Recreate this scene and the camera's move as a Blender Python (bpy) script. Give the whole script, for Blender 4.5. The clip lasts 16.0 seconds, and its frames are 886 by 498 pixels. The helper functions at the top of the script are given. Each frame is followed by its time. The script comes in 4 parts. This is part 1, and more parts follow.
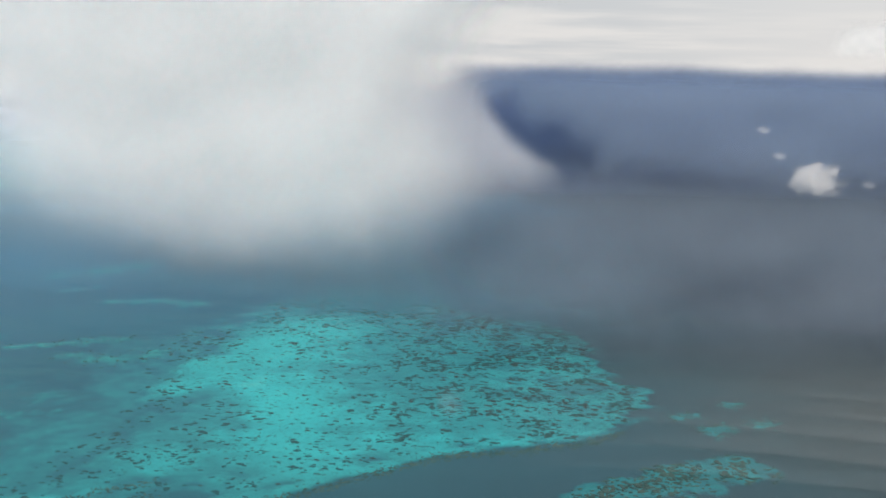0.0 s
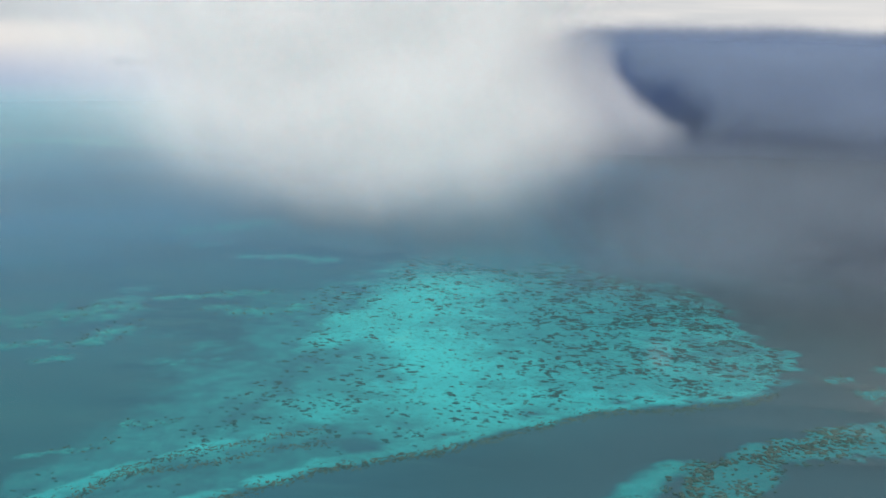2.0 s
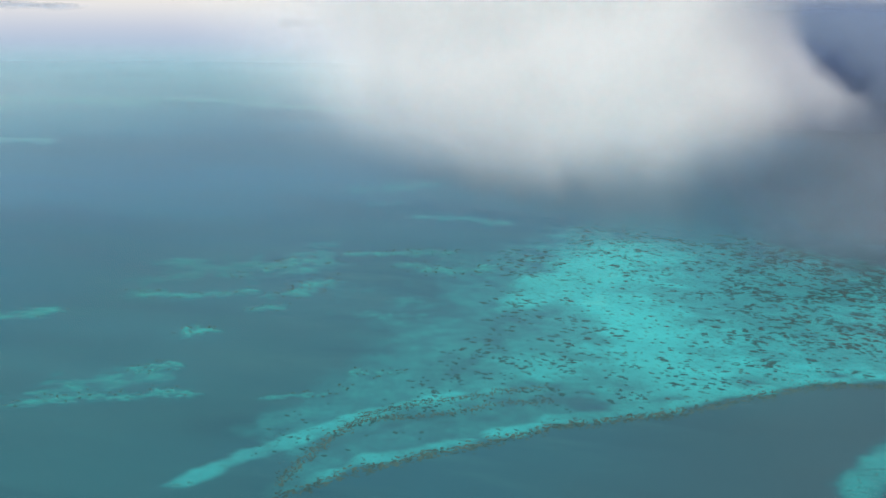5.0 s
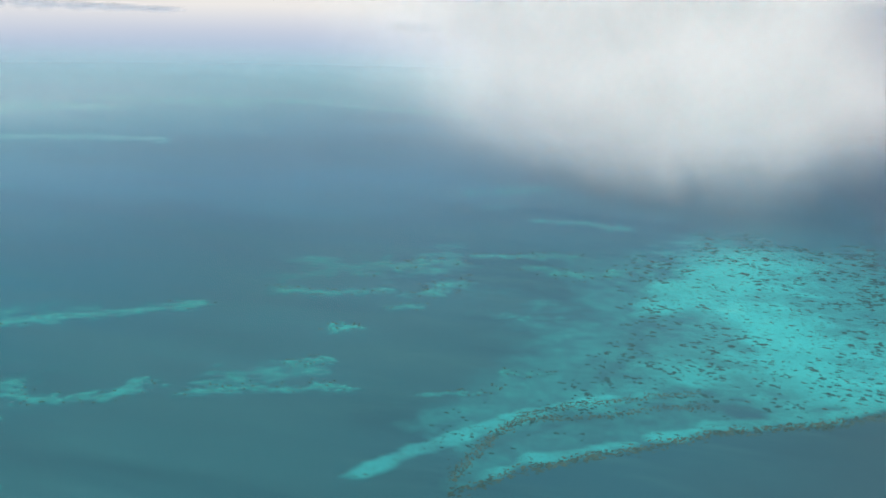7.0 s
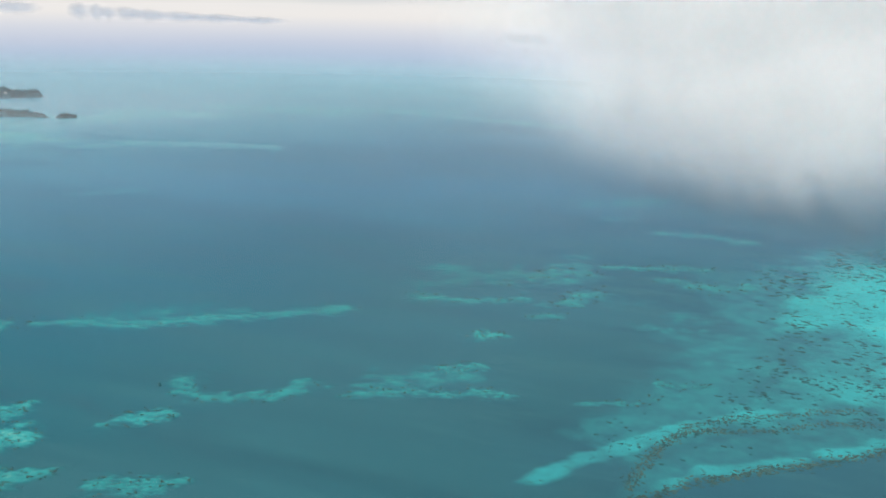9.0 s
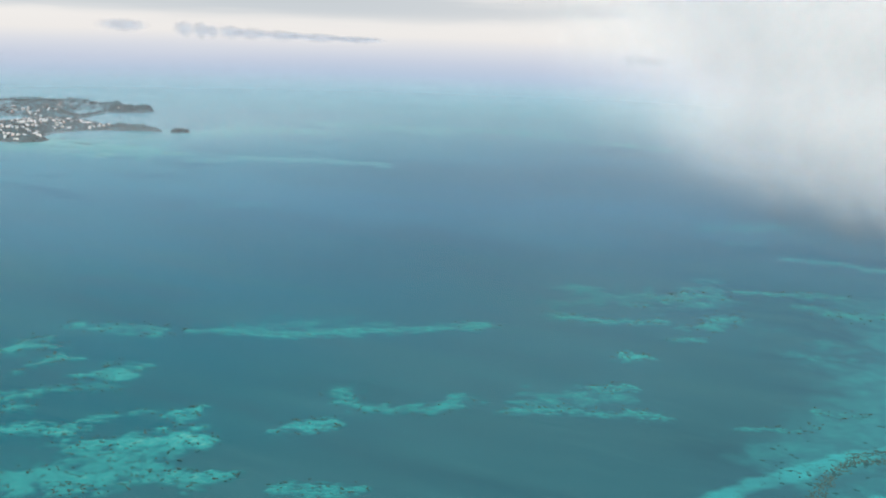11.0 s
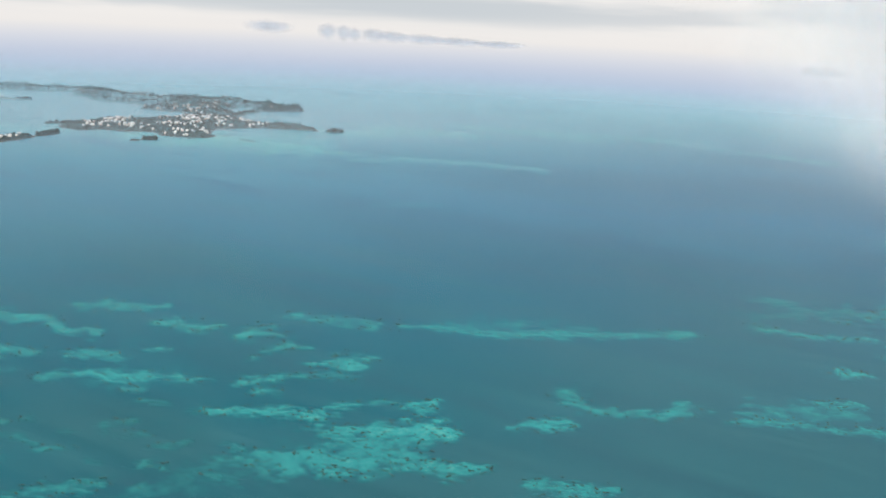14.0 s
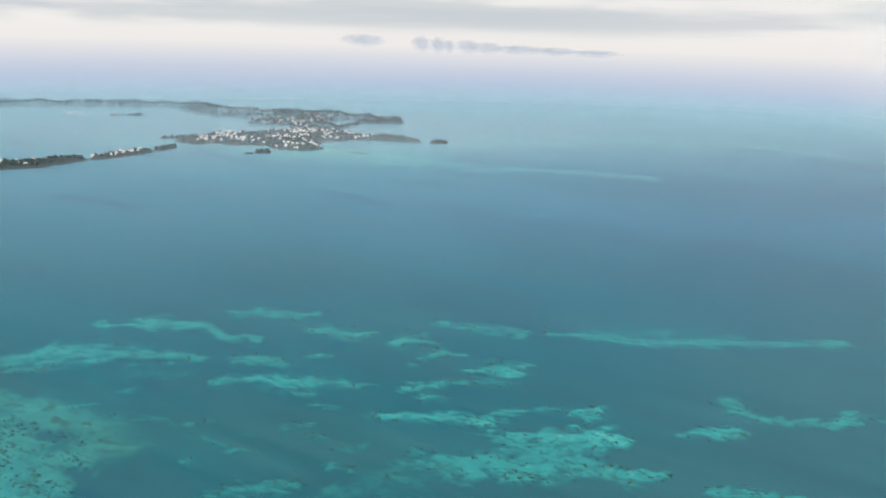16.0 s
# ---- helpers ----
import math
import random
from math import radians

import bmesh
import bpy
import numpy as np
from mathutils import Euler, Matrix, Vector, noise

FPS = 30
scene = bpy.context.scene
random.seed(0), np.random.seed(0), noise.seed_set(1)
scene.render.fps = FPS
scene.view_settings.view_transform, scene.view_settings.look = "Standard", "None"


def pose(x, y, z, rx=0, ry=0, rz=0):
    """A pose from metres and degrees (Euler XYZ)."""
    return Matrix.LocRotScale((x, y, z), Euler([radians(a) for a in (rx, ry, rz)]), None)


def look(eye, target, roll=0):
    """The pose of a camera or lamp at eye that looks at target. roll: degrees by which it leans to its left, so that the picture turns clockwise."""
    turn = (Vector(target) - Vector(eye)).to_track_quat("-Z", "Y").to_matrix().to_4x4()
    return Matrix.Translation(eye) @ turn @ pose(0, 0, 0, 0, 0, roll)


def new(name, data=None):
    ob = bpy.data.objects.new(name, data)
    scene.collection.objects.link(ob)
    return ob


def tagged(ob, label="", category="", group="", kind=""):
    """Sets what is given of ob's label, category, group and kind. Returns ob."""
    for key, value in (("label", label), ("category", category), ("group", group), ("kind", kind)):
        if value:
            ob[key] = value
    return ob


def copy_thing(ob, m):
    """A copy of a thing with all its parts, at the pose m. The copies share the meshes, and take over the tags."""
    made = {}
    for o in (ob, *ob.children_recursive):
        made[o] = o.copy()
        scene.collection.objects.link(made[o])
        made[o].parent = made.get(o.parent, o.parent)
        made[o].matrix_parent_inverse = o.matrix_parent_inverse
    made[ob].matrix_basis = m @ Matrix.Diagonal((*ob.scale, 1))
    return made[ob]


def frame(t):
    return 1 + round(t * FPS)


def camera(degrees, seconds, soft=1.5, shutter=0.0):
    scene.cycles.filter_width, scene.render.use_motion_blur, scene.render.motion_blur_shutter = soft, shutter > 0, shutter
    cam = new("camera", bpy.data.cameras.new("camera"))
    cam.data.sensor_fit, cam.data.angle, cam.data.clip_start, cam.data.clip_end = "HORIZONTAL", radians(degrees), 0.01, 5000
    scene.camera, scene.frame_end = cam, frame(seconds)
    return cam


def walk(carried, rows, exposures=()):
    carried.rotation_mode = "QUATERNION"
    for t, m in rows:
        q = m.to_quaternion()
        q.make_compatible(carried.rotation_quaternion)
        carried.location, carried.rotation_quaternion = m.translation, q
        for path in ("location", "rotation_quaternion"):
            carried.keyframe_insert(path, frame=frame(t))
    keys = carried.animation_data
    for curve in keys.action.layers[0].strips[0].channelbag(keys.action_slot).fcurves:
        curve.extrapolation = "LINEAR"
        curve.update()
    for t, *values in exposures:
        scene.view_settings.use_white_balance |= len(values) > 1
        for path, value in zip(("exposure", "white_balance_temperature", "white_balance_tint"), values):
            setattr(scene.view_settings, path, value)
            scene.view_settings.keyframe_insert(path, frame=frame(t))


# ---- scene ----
# The camera: a light aircraft over a reef. Rows: seconds, place, yaw, pitch, roll.
cam = camera(49.93, 16.0, soft=1.8)
ROWS = [
    (0.0, 0.00, 0.00, 336.12, -0.000, -11.695, 1.205),
    (0.5, -19.08, -1.80, 334.59, 1.055, -12.029, 1.083),
    (1.0, -38.10, -4.00, 333.15, 2.213, -12.571, 1.090),
    (1.5, -57.04, -6.59, 331.80, 3.292, -13.299, 0.980),
    (2.0, -75.90, -9.56, 330.53, 4.365, -13.995, 1.003),
    (2.5, -94.68, -12.92, 329.36, 5.333, -14.626, 1.079),
    (3.0, -113.37, -16.66, 328.27, 6.252, -15.176, 1.163),
    (3.5, -131.98, -20.78, 327.27, 7.115, -15.578, 1.314),
    (4.0, -150.50, -25.28, 326.34, 8.004, -15.783, 1.438),
    (6.5, -241.55, -53.31, 322.82, 12.929, -16.051, 1.804),
    (7.0, -259.41, -60.00, 322.30, 13.930, -15.844, 1.845),
    (7.5, -277.14, -67.04, 321.84, 14.990, -15.657, 1.825),
    (8.0, -294.74, -74.44, 321.43, 16.079, -15.526, 1.802),
    (8.5, -312.19, -82.18, 321.06, 17.163, -15.444, 1.772),
    (9.0, -329.49, -90.27, 320.72, 18.204, -15.315, 1.780),
    (11.5, -413.39, -135.74, 319.38, 23.580, -14.126, 2.267),
    (12.0, -429.59, -145.81, 319.13, 24.620, -14.122, 2.373),
    (12.5, -445.58, -156.21, 318.86, 25.634, -14.061, 2.593),
    (13.0, -461.34, -166.91, 318.58, 26.670, -14.098, 2.729),
    (13.5, -476.86, -177.93, 318.26, 27.705, -14.215, 2.864),
    (14.0, -492.13, -189.25, 317.91, 28.685, -14.295, 2.900),
    (14.5, -507.14, -200.87, 317.51, 29.697, -14.260, 2.834),
    (15.0, -521.88, -212.79, 317.05, 30.816, -14.069, 2.605),
    (15.5, -536.33, -225.00, 316.53, 32.063, -13.905, 2.131),
    (16.0, -550.49, -237.50, 315.92, 33.305, -13.839, 1.542),
]


def flown(x, y, z, yaw, pitch, roll):
    a, b = radians(yaw), radians(pitch)
    eye = Vector((x, y, z))
    ahead = Vector((-math.sin(a) * math.cos(b), math.cos(a) * math.cos(b), math.sin(b)))
    return look(eye, eye + ahead, roll)


walk(cam, [(t, flown(*p)) for t, *p in ROWS], [(0.0, 0.10), (2.0, 0.16), (4.0, 0.24), (16.0, 0.28)])

# ---- world, sun, exposure ----
scene.cycles.transparent_max_bounces = 96
SUN_AZ, SUN_EL = radians(195), radians(36)   # compass direction from which the light comes, clockwise from +y


def maths(tree, op, a, b=0.0, clamp=False):
    n = tree.nodes.new("ShaderNodeMath")
    n.operation, n.use_clamp = op, clamp
    for i, v in enumerate((a, b)):
        if isinstance(v, (int, float)):
            n.inputs[i].default_value = v
        else:
            tree.links.new(v, n.inputs[i])
    return n.outputs[0]


def step(tree, v, lo, hi, a=0.0, b=1.0):
    n = tree.nodes.new("ShaderNodeMapRange")
    n.interpolation_type = "SMOOTHSTEP"
    tree.links.new(v, n.inputs[0])
    for i, x in enumerate((lo, hi, a, b)):
        n.inputs[i + 1].default_value = x
    return n.outputs[0]


def mix(tree, f, a, b):
    n = tree.nodes.new("ShaderNodeMix")
    n.data_type = "RGBA"
    for i, v in ((0, f), (6, a), (7, b)):
        if isinstance(v, (int, float)):
            n.inputs[i].default_value = v
        elif isinstance(v, tuple):
            n.inputs[i].default_value = (*v, 1)
        else:
            tree.links.new(v, n.inputs[i])
    return n.outputs[2]


def ramp(tree, f, stops):
    n = tree.nodes.new("ShaderNodeValToRGB")
    e = n.color_ramp.elements
    while len(e) < len(stops):
        e.new(0.5)
    for el, (p, c) in zip(e, stops):
        el.position, el.color = p, (*c, 1)
    tree.links.new(f, n.inputs[0])
    return n.outputs[0]


def fbm(tree, vec, scale, detail=4.0, rough=0.55, distort=0.0):
    n = tree.nodes.new("ShaderNodeTexNoise")
    n.inputs["Scale"].default_value, n.inputs["Detail"].default_value = scale, detail
    n.inputs["Roughness"].default_value, n.inputs["Distortion"].default_value = rough, distort
    tree.links.new(vec, n.inputs["Vector"])
    return n.outputs[0]


def scaled(tree, vec, s, shift=(0, 0, 0), turn=0.0):
    n = tree.nodes.new("ShaderNodeMapping")
    n.inputs["Scale"].default_value, n.inputs["Location"].default_value = s, shift
    n.inputs["Rotation"].default_value = (0, 0, turn)
    tree.links.new(vec, n.inputs["Vector"])
    return n.outputs[0]


def split(tree, vec):
    n = tree.nodes.new("ShaderNodeSeparateXYZ")
    tree.links.new(vec, n.inputs[0])
    return n.outputs


world = bpy.data.worlds.new("overcast_sky")
scene.world = world
world.use_nodes = True
W = world.node_tree
W.nodes.clear()
sky = W.nodes.new("ShaderNodeTexSky")
sky.sky_type, sky.sun_disc = "NISHITA", False
sky.sun_elevation, sky.sun_rotation = SUN_EL, SUN_AZ
sky.air_density, sky.dust_density = 1.0, 4.0
way = W.nodes.new("ShaderNodeTexCoord").outputs["Generated"]
wx, wy, wz = split(W, way)
# overcast: haze at the horizon, a bright gap above it, layered cloud higher up
deck = fbm(W, scaled(W, way, (1.6, 1.6, 24.0), (1.7, 0.4, 0.35)), 1.6, 5.0, 0.5)
lift = maths(W, "ADD", wz, maths(W, "MULTIPLY", maths(W, "SUBTRACT", deck, 0.5), 0.008))
level = step(W, lift, -0.10, 0.10)
level.node.interpolation_type = "LINEAR"
clear = ramp(W, level, [
    (0.00, (0.36, 0.52, 0.62)), (0.15, (0.44, 0.54, 0.68)), (0.21, (0.53, 0.585, 0.70)), (0.275, (0.65, 0.67, 0.73)),
    (0.345, (0.80, 0.775, 0.755)), (0.45, (0.835, 0.81, 0.785)), (0.75, (0.78, 0.77, 0.76)), (1.0, (0.78, 0.79, 0.80))])
grey = step(W, deck, 0.46, 0.62)
high = maths(W, "MULTIPLY", step(W, wz, -0.03, 0.0), step(W, wx, 0.4, 0.1, 0.3, 1.0))
clear = mix(W, maths(W, "MULTIPLY", maths(W, "MULTIPLY", grey, high), 0.62), clear, (0.52, 0.56, 0.60))
# heavier grey smears in the deck over the island
smear = fbm(W, scaled(W, way, (2.4, 2.4, 15.0), (0.3, 2.1, 0.8)), 1.5, 4.0, 0.5)
smear = maths(W, "MULTIPLY", step(W, smear, 0.44, 0.56), maths(W, "MULTIPLY", step(W, wz, -0.022, -0.006), step(W, wx, -0.2, -0.5)))
clear = mix(W, maths(W, "MULTIPLY", smear, 0.7), clear, (0.52, 0.57, 0.61))
# the squall on the north-east side
side = maths(W, "ADD", maths(W, "MULTIPLY", wx, 1.0), maths(W, "MULTIPLY", maths(W, "SUBTRACT", deck, 0.5), 0.10))
torn = fbm(W, scaled(W, way, (3.0, 3.0, 14.0), (4, 2, 1)), 1.3, 4.0, 0.5)
brow = maths(W, "ADD", wz, maths(W, "MULTIPLY", maths(W, "SUBTRACT", torn, 0.5), 0.02))
squall = maths(W, "MULTIPLY", step(W, side, 0.0, 0.12), step(W, brow, -0.006, -0.022))
clear = mix(W, squall, clear, (0.105, 0.158, 0.275))
low = W.nodes.new("ShaderNodeBackground")
W.links.new(clear, low.inputs[0])
low.inputs[1].default_value = 1.0
blue = W.nodes.new("ShaderNodeBackground")
W.links.new(sky.outputs[0], blue.inputs[0])
blue.inputs[1].default_value = 0.06
both = W.nodes.new("ShaderNodeMixShader")
both.inputs[0].default_value = 0.12
out = W.nodes.new("ShaderNodeOutputWorld")
W.links.new(low.outputs[0], both.inputs[1])
W.links.new(blue.outputs[0], both.inputs[2])
W.links.new(both.outputs[0], out.inputs[0])

sun = new("sun", bpy.data.lights.new("sun", "SUN"))
sun.data.energy, sun.data.angle, sun.data.color = 2.9, radians(25), (1.0, 0.96, 0.9)
sun.matrix_world = look(Vector((math.sin(SUN_AZ), math.cos(SUN_AZ), math.tan(SUN_EL))) * 500, (0, 0, 0))


# ---- materials ----
def material(name):
    m = bpy.data.materials.new(name)
    m.use_nodes = True
    m.node_tree.nodes.clear()
    return m, m.node_tree


def finish(tree, shader):
    o = tree.nodes.new("ShaderNodeOutputMaterial")
    tree.links.new(shader, o.inputs[0])


def where(tree):
    return tree.nodes.new("ShaderNodeNewGeometry").outputs["Position"]


def principled(tree, colour, rough=0.9, bump=None, strength=0.4, distance=0.2):
    p = tree.nodes.new("ShaderNodeBsdfPrincipled")
    p.inputs["Roughness"].default_value = rough
    p.inputs["Specular IOR Level"].default_value = 0.2
    if isinstance(colour, tuple):
        p.inputs["Base Color"].default_value = (*colour, 1)
    else:
        tree.links.new(colour, p.inputs["Base Color"])
    if bump is not None:
        b = tree.nodes.new("ShaderNodeBump")
        b.inputs["Strength"].default_value, b.inputs["Distance"].default_value = strength, distance
        tree.links.new(bump, b.inputs["Height"])
        tree.links.new(b.outputs[0], p.inputs["Normal"])
    return p.outputs[0]


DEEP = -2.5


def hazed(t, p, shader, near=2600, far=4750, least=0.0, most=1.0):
    """Aerial haze put into the material: far off, towards the horizon, the sea and the land turn transparent."""
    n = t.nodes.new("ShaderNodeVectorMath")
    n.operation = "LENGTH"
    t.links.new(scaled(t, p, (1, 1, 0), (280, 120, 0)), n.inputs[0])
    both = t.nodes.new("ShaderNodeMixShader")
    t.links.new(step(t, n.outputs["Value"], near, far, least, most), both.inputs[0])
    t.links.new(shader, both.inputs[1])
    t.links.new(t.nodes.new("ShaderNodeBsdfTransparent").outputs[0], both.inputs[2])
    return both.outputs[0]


def sand_material(name, coral, fine=0.09, fleck=0.0, sand=(0.052, 0.60, 0.605), crest=(0.15, 0.72, 0.66), broken=0.5):
    """Sand and sea floor under clear water; the water's absorption of light is painted in by depth: the deeper, the
    bluer. coral: how much weed and coral spots it.
    """
    m, t = material(name)
    p = where(t)
    x, y, z = split(t, p)
    rough = maths(t, "SUBTRACT", fbm(t, p, 0.045, 6.0, 0.62), 0.5)
    rough = maths(t, "ADD", rough, maths(t, "MULTIPLY", maths(t, "SUBTRACT", fbm(t, p, 0.22, 3.0, 0.6), 0.5), fleck))
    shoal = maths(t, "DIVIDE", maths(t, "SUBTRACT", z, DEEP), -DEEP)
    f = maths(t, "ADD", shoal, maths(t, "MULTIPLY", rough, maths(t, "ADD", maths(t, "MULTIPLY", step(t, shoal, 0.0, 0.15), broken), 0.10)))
    # the lagoon floor towards the island is painted bluer and paler for aerial haze
    far_blue = step(t, maths(t, "ADD", maths(t, "MULTIPLY", x, -0.45), maths(t, "MULTIPLY", y, 0.9)), 650, 1700)
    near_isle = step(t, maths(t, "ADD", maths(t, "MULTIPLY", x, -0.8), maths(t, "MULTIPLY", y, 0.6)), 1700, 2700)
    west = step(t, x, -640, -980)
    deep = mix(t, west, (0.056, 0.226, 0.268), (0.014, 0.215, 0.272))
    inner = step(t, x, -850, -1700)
    deep = mix(t, far_blue, deep, mix(t, inner, (0.072, 0.278, 0.425), (0.100, 0.355, 0.490)))
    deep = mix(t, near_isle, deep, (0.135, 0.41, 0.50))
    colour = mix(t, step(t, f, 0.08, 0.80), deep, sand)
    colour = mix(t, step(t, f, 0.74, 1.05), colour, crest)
    # broad patches of weed on the bottom
    broad = fbm(t, scaled(t, p, (0.0016, 0.0026, 0.0016)), 1.0, 3.0)
    colour = mix(t, maths(t, "MULTIPLY", step(t, broad, 0.45, 0.70, 0.0, 0.5), maths(t, "SUBTRACT", 1.0, far_blue)), colour, (0.055, 0.165, 0.17))
    # faint dark blotches of cloud shadow and haze, painted into the floor
    shade = fbm(t, scaled(t, p, (0.0011, 0.0022, 0.001), (3, 7, 0), 0.5), 1.0, 4.0, 0.55)
    colour = mix(t, maths(t, "MULTIPLY", maths(t, "MULTIPLY", step(t, shade, 0.42, 0.68, 0.0, 0.5), maths(t, "MULTIPLY", step(t, inner, 0.0, 1.0, 1.0, 0.4), maths(t, "SUBTRACT", 1.0, near_isle))), step(t, f, 0.3, 0.05)), colour, (0.045, 0.165, 0.245))
    # long pale drifts of sand along the current
    drift = fbm(t, scaled(t, p, (0.0022, 0.013, 0.002), (1, 3, 0), -0.2), 1.0, 5.0, 0.6, 0.5)
    colour = mix(t, maths(t, "MULTIPLY", step(t, drift, 0.45, 0.66, 0.0, 0.38), maths(t, "MULTIPLY", step(t, f, 0.3, 0.08), step(t, far_blue, 0.0, 1.0, 1.0, 0.3))), colour, (0.080, 0.285, 0.325))
    fine_drift = fbm(t, scaled(t, p, (0.007, 0.034, 0.002), (5, 2, 0), -0.35), 1.0, 5.0, 0.6, 0.4)
    colour = mix(t, maths(t, "MULTIPLY", step(t, fine_drift, 0.48, 0.70, 0.0, 0.30), maths(t, "MULTIPLY", step(t, f, 0.3, 0.08), step(t, far_blue, 0.0, 1.0, 1.0, 0.4))), colour, (0.085, 0.30, 0.33))
    gloom = fbm(t, scaled(t, p, (0.0034, 0.011, 0.002), (8, 1, 0), 0.15), 1.0, 5.0, 0.6, 0.6)
    colour = mix(t, maths(t, "MULTIPLY", step(t, gloom, 0.50, 0.72, 0.0, 0.42), step(t, f, 0.3, 0.08)), colour, mix(t, far_blue, (0.040, 0.155, 0.205), (0.050, 0.20, 0.33)))
    # the outer slope in front of the reef is greyer
    slope = maths(t, "SUBTRACT", maths(t, "MULTIPLY", x, 0.85), maths(t, "MULTIPLY", maths(t, "SUBTRACT", y, 600.0), 0.5))
    slope = maths(t, "MULTIPLY", step(t, slope, -230, 20, 0.0, 0.85), step(t, f, 0.35, 0.08))
    colour = mix(t, slope, colour, (0.080, 0.178, 0.218))
    # outside the reef the floor is painted grey for storm shade and rain murk
    off = step(t, maths(t, "ADD", x, maths(t, "MULTIPLY", maths(t, "SUBTRACT", broad, 0.5), 500)), 60, 470)
    outer = maths(t, "MULTIPLY", off, step(t, f, 0.45, 0.2))
    colour = mix(t, outer, colour, mix(t, step(t, y, 850, 1500), (0.108, 0.142, 0.152), (0.085, 0.112, 0.152)))
    spots = fbm(t, scaled(t, p, (1, 1.5, 1)), fine, 3.0, 0.6)
    growth = maths(t, "MULTIPLY", step(t, spots, 0.60 - coral * 0.1, 0.66 - coral * 0.1), step(t, f, 0.3, 0.6, 0.0, 0.8))
    colour = mix(t, growth, colour, (0.062, 0.175, 0.160))
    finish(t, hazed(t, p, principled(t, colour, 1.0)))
    return m


def water_material():
    m, t = material("sea_water")
    p = where(t)
    clear = t.nodes.new("ShaderNodeBsdfTransparent")
    clear.inputs[0].default_value = (0.97, 0.99, 1.0, 1)
    gloss = t.nodes.new("ShaderNodeBsdfGlossy")
    gloss.inputs["Roughness"].default_value = 0.25
    gloss.inputs["Color"].default_value = (0.84, 0.95, 1.0, 1)
    wind = fbm(t, scaled(t, p, (0.004, 0.02, 0.004), turn=0.3), 1.0, 4.0)
    fres = t.nodes.new("ShaderNodeFresnel")
    fres.inputs["IOR"].default_value = 1.33
    amount = maths(t, "MULTIPLY", maths(t, "POWER", fres.outputs[0], 1.55), step(t, wind, 0.3, 0.7, 0.88, 1.0))
    both = t.nodes.new("ShaderNodeMixShader")
    t.links.new(amount, both.inputs[0])
    t.links.new(clear.outputs[0], both.inputs[1])
    t.links.new(gloss.outputs[0], both.inputs[2])
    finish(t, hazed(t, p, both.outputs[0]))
    return m


def coral_material():
    m, t = material("coral_growth")
    p = where(t)
    rnd = t.nodes.new("ShaderNodeObjectInfo").outputs["Random"]
    c = mix(t, fbm(t, p, 0.25, 4.0), (0.032, 0.148, 0.162), (0.055, 0.175, 0.175))
    c = mix(t, step(t, rnd, 0.6, 1.0, 0.0, 0.5), c, (0.062, 0.155, 0.145))
    finish(t, principled(t, c, 1.0))
    return m


def rim_material():
    m, t = material("rim_coral")
    p = where(t)
    c = mix(t, step(t, fbm(t, p, 0.12, 4.0), 0.35, 0.65), (0.068, 0.155, 0.145), (0.120, 0.215, 0.185))
    finish(t, principled(t, c, 1.0))
    return m


def cloud_body(t, alpha, colour):
    d, b = t.nodes.new("ShaderNodeBsdfDiffuse"), t.nodes.new("ShaderNodeBsdfTranslucent")
    d.inputs[0].default_value = b.inputs[0].default_value = (*colour, 1)
    body = t.nodes.new("ShaderNodeMixShader")
    t.links.new(d.outputs[0], body.inputs[1])
    t.links.new(b.outputs[0], body.inputs[2])
    body.inputs[0].default_value = 0.4
    thin = t.nodes.new("ShaderNodeBsdfTransparent")
    both = t.nodes.new("ShaderNodeMixShader")
    t.links.new(alpha, both.inputs[0])
    t.links.new(thin.outputs[0], both.inputs[1])
    t.links.new(body.outputs[0], both.inputs[2])
    finish(t, both.outputs[0])


def cloud_material(name, radii, colour, density, grain, stretch=(1, 1, 1), ragged=0.5, soft=0.3, hard=1.0):
    """Cloud: a mass that thins towards the edge of an ellipsoid, broken up by billows."""
    m, t = material(name)
    p = t.nodes.new("ShaderNodeTexCoord").outputs["Object"]
    q = scaled(t, p, tuple(1 / r for r in radii))
    n = t.nodes.new("ShaderNodeVectorMath")
    n.operation = "LENGTH"
    t.links.new(q, n.inputs[0])
    billow = fbm(t, scaled(t, p, tuple(s / grain for s in stretch)), 1.0, 3.0, 0.5)
    r = maths(t, "ADD", n.outputs["Value"], maths(t, "MULTIPLY", maths(t, "SUBTRACT", billow, 0.5), ragged * 2))
    inside_it = maths(t, "MULTIPLY", step(t, r, hard, soft), step(t, n.outputs["Value"], 1.0, 0.85))
    cloud_body(t, maths(t, "MULTIPLY", inside_it, density), colour)
    return m


def profile(t, v, pts):
    """A smooth curve through (v, value) points."""
    lo, hi = pts[0][0], pts[-1][0]
    vals = [b for _, b in pts]
    a, b = min(vals), max(vals)
    n = t.nodes.new("ShaderNodeFloatCurve")
    c = n.mapping.curves[0]
    while len(c.points) < len(pts):
        c.points.new(0.5, 0.5)
    for q, (p, w) in zip(c.points, pts):
        q.location = ((p - lo) / (hi - lo), (w - a) / (b - a))
    n.mapping.update()
    f = step(t, v, lo, hi)
    f.node.interpolation_type = "LINEAR"
    t.links.new(f, n.inputs["Value"])
    return maths(t, "ADD", maths(t, "MULTIPLY", n.outputs[0], b - a), a)


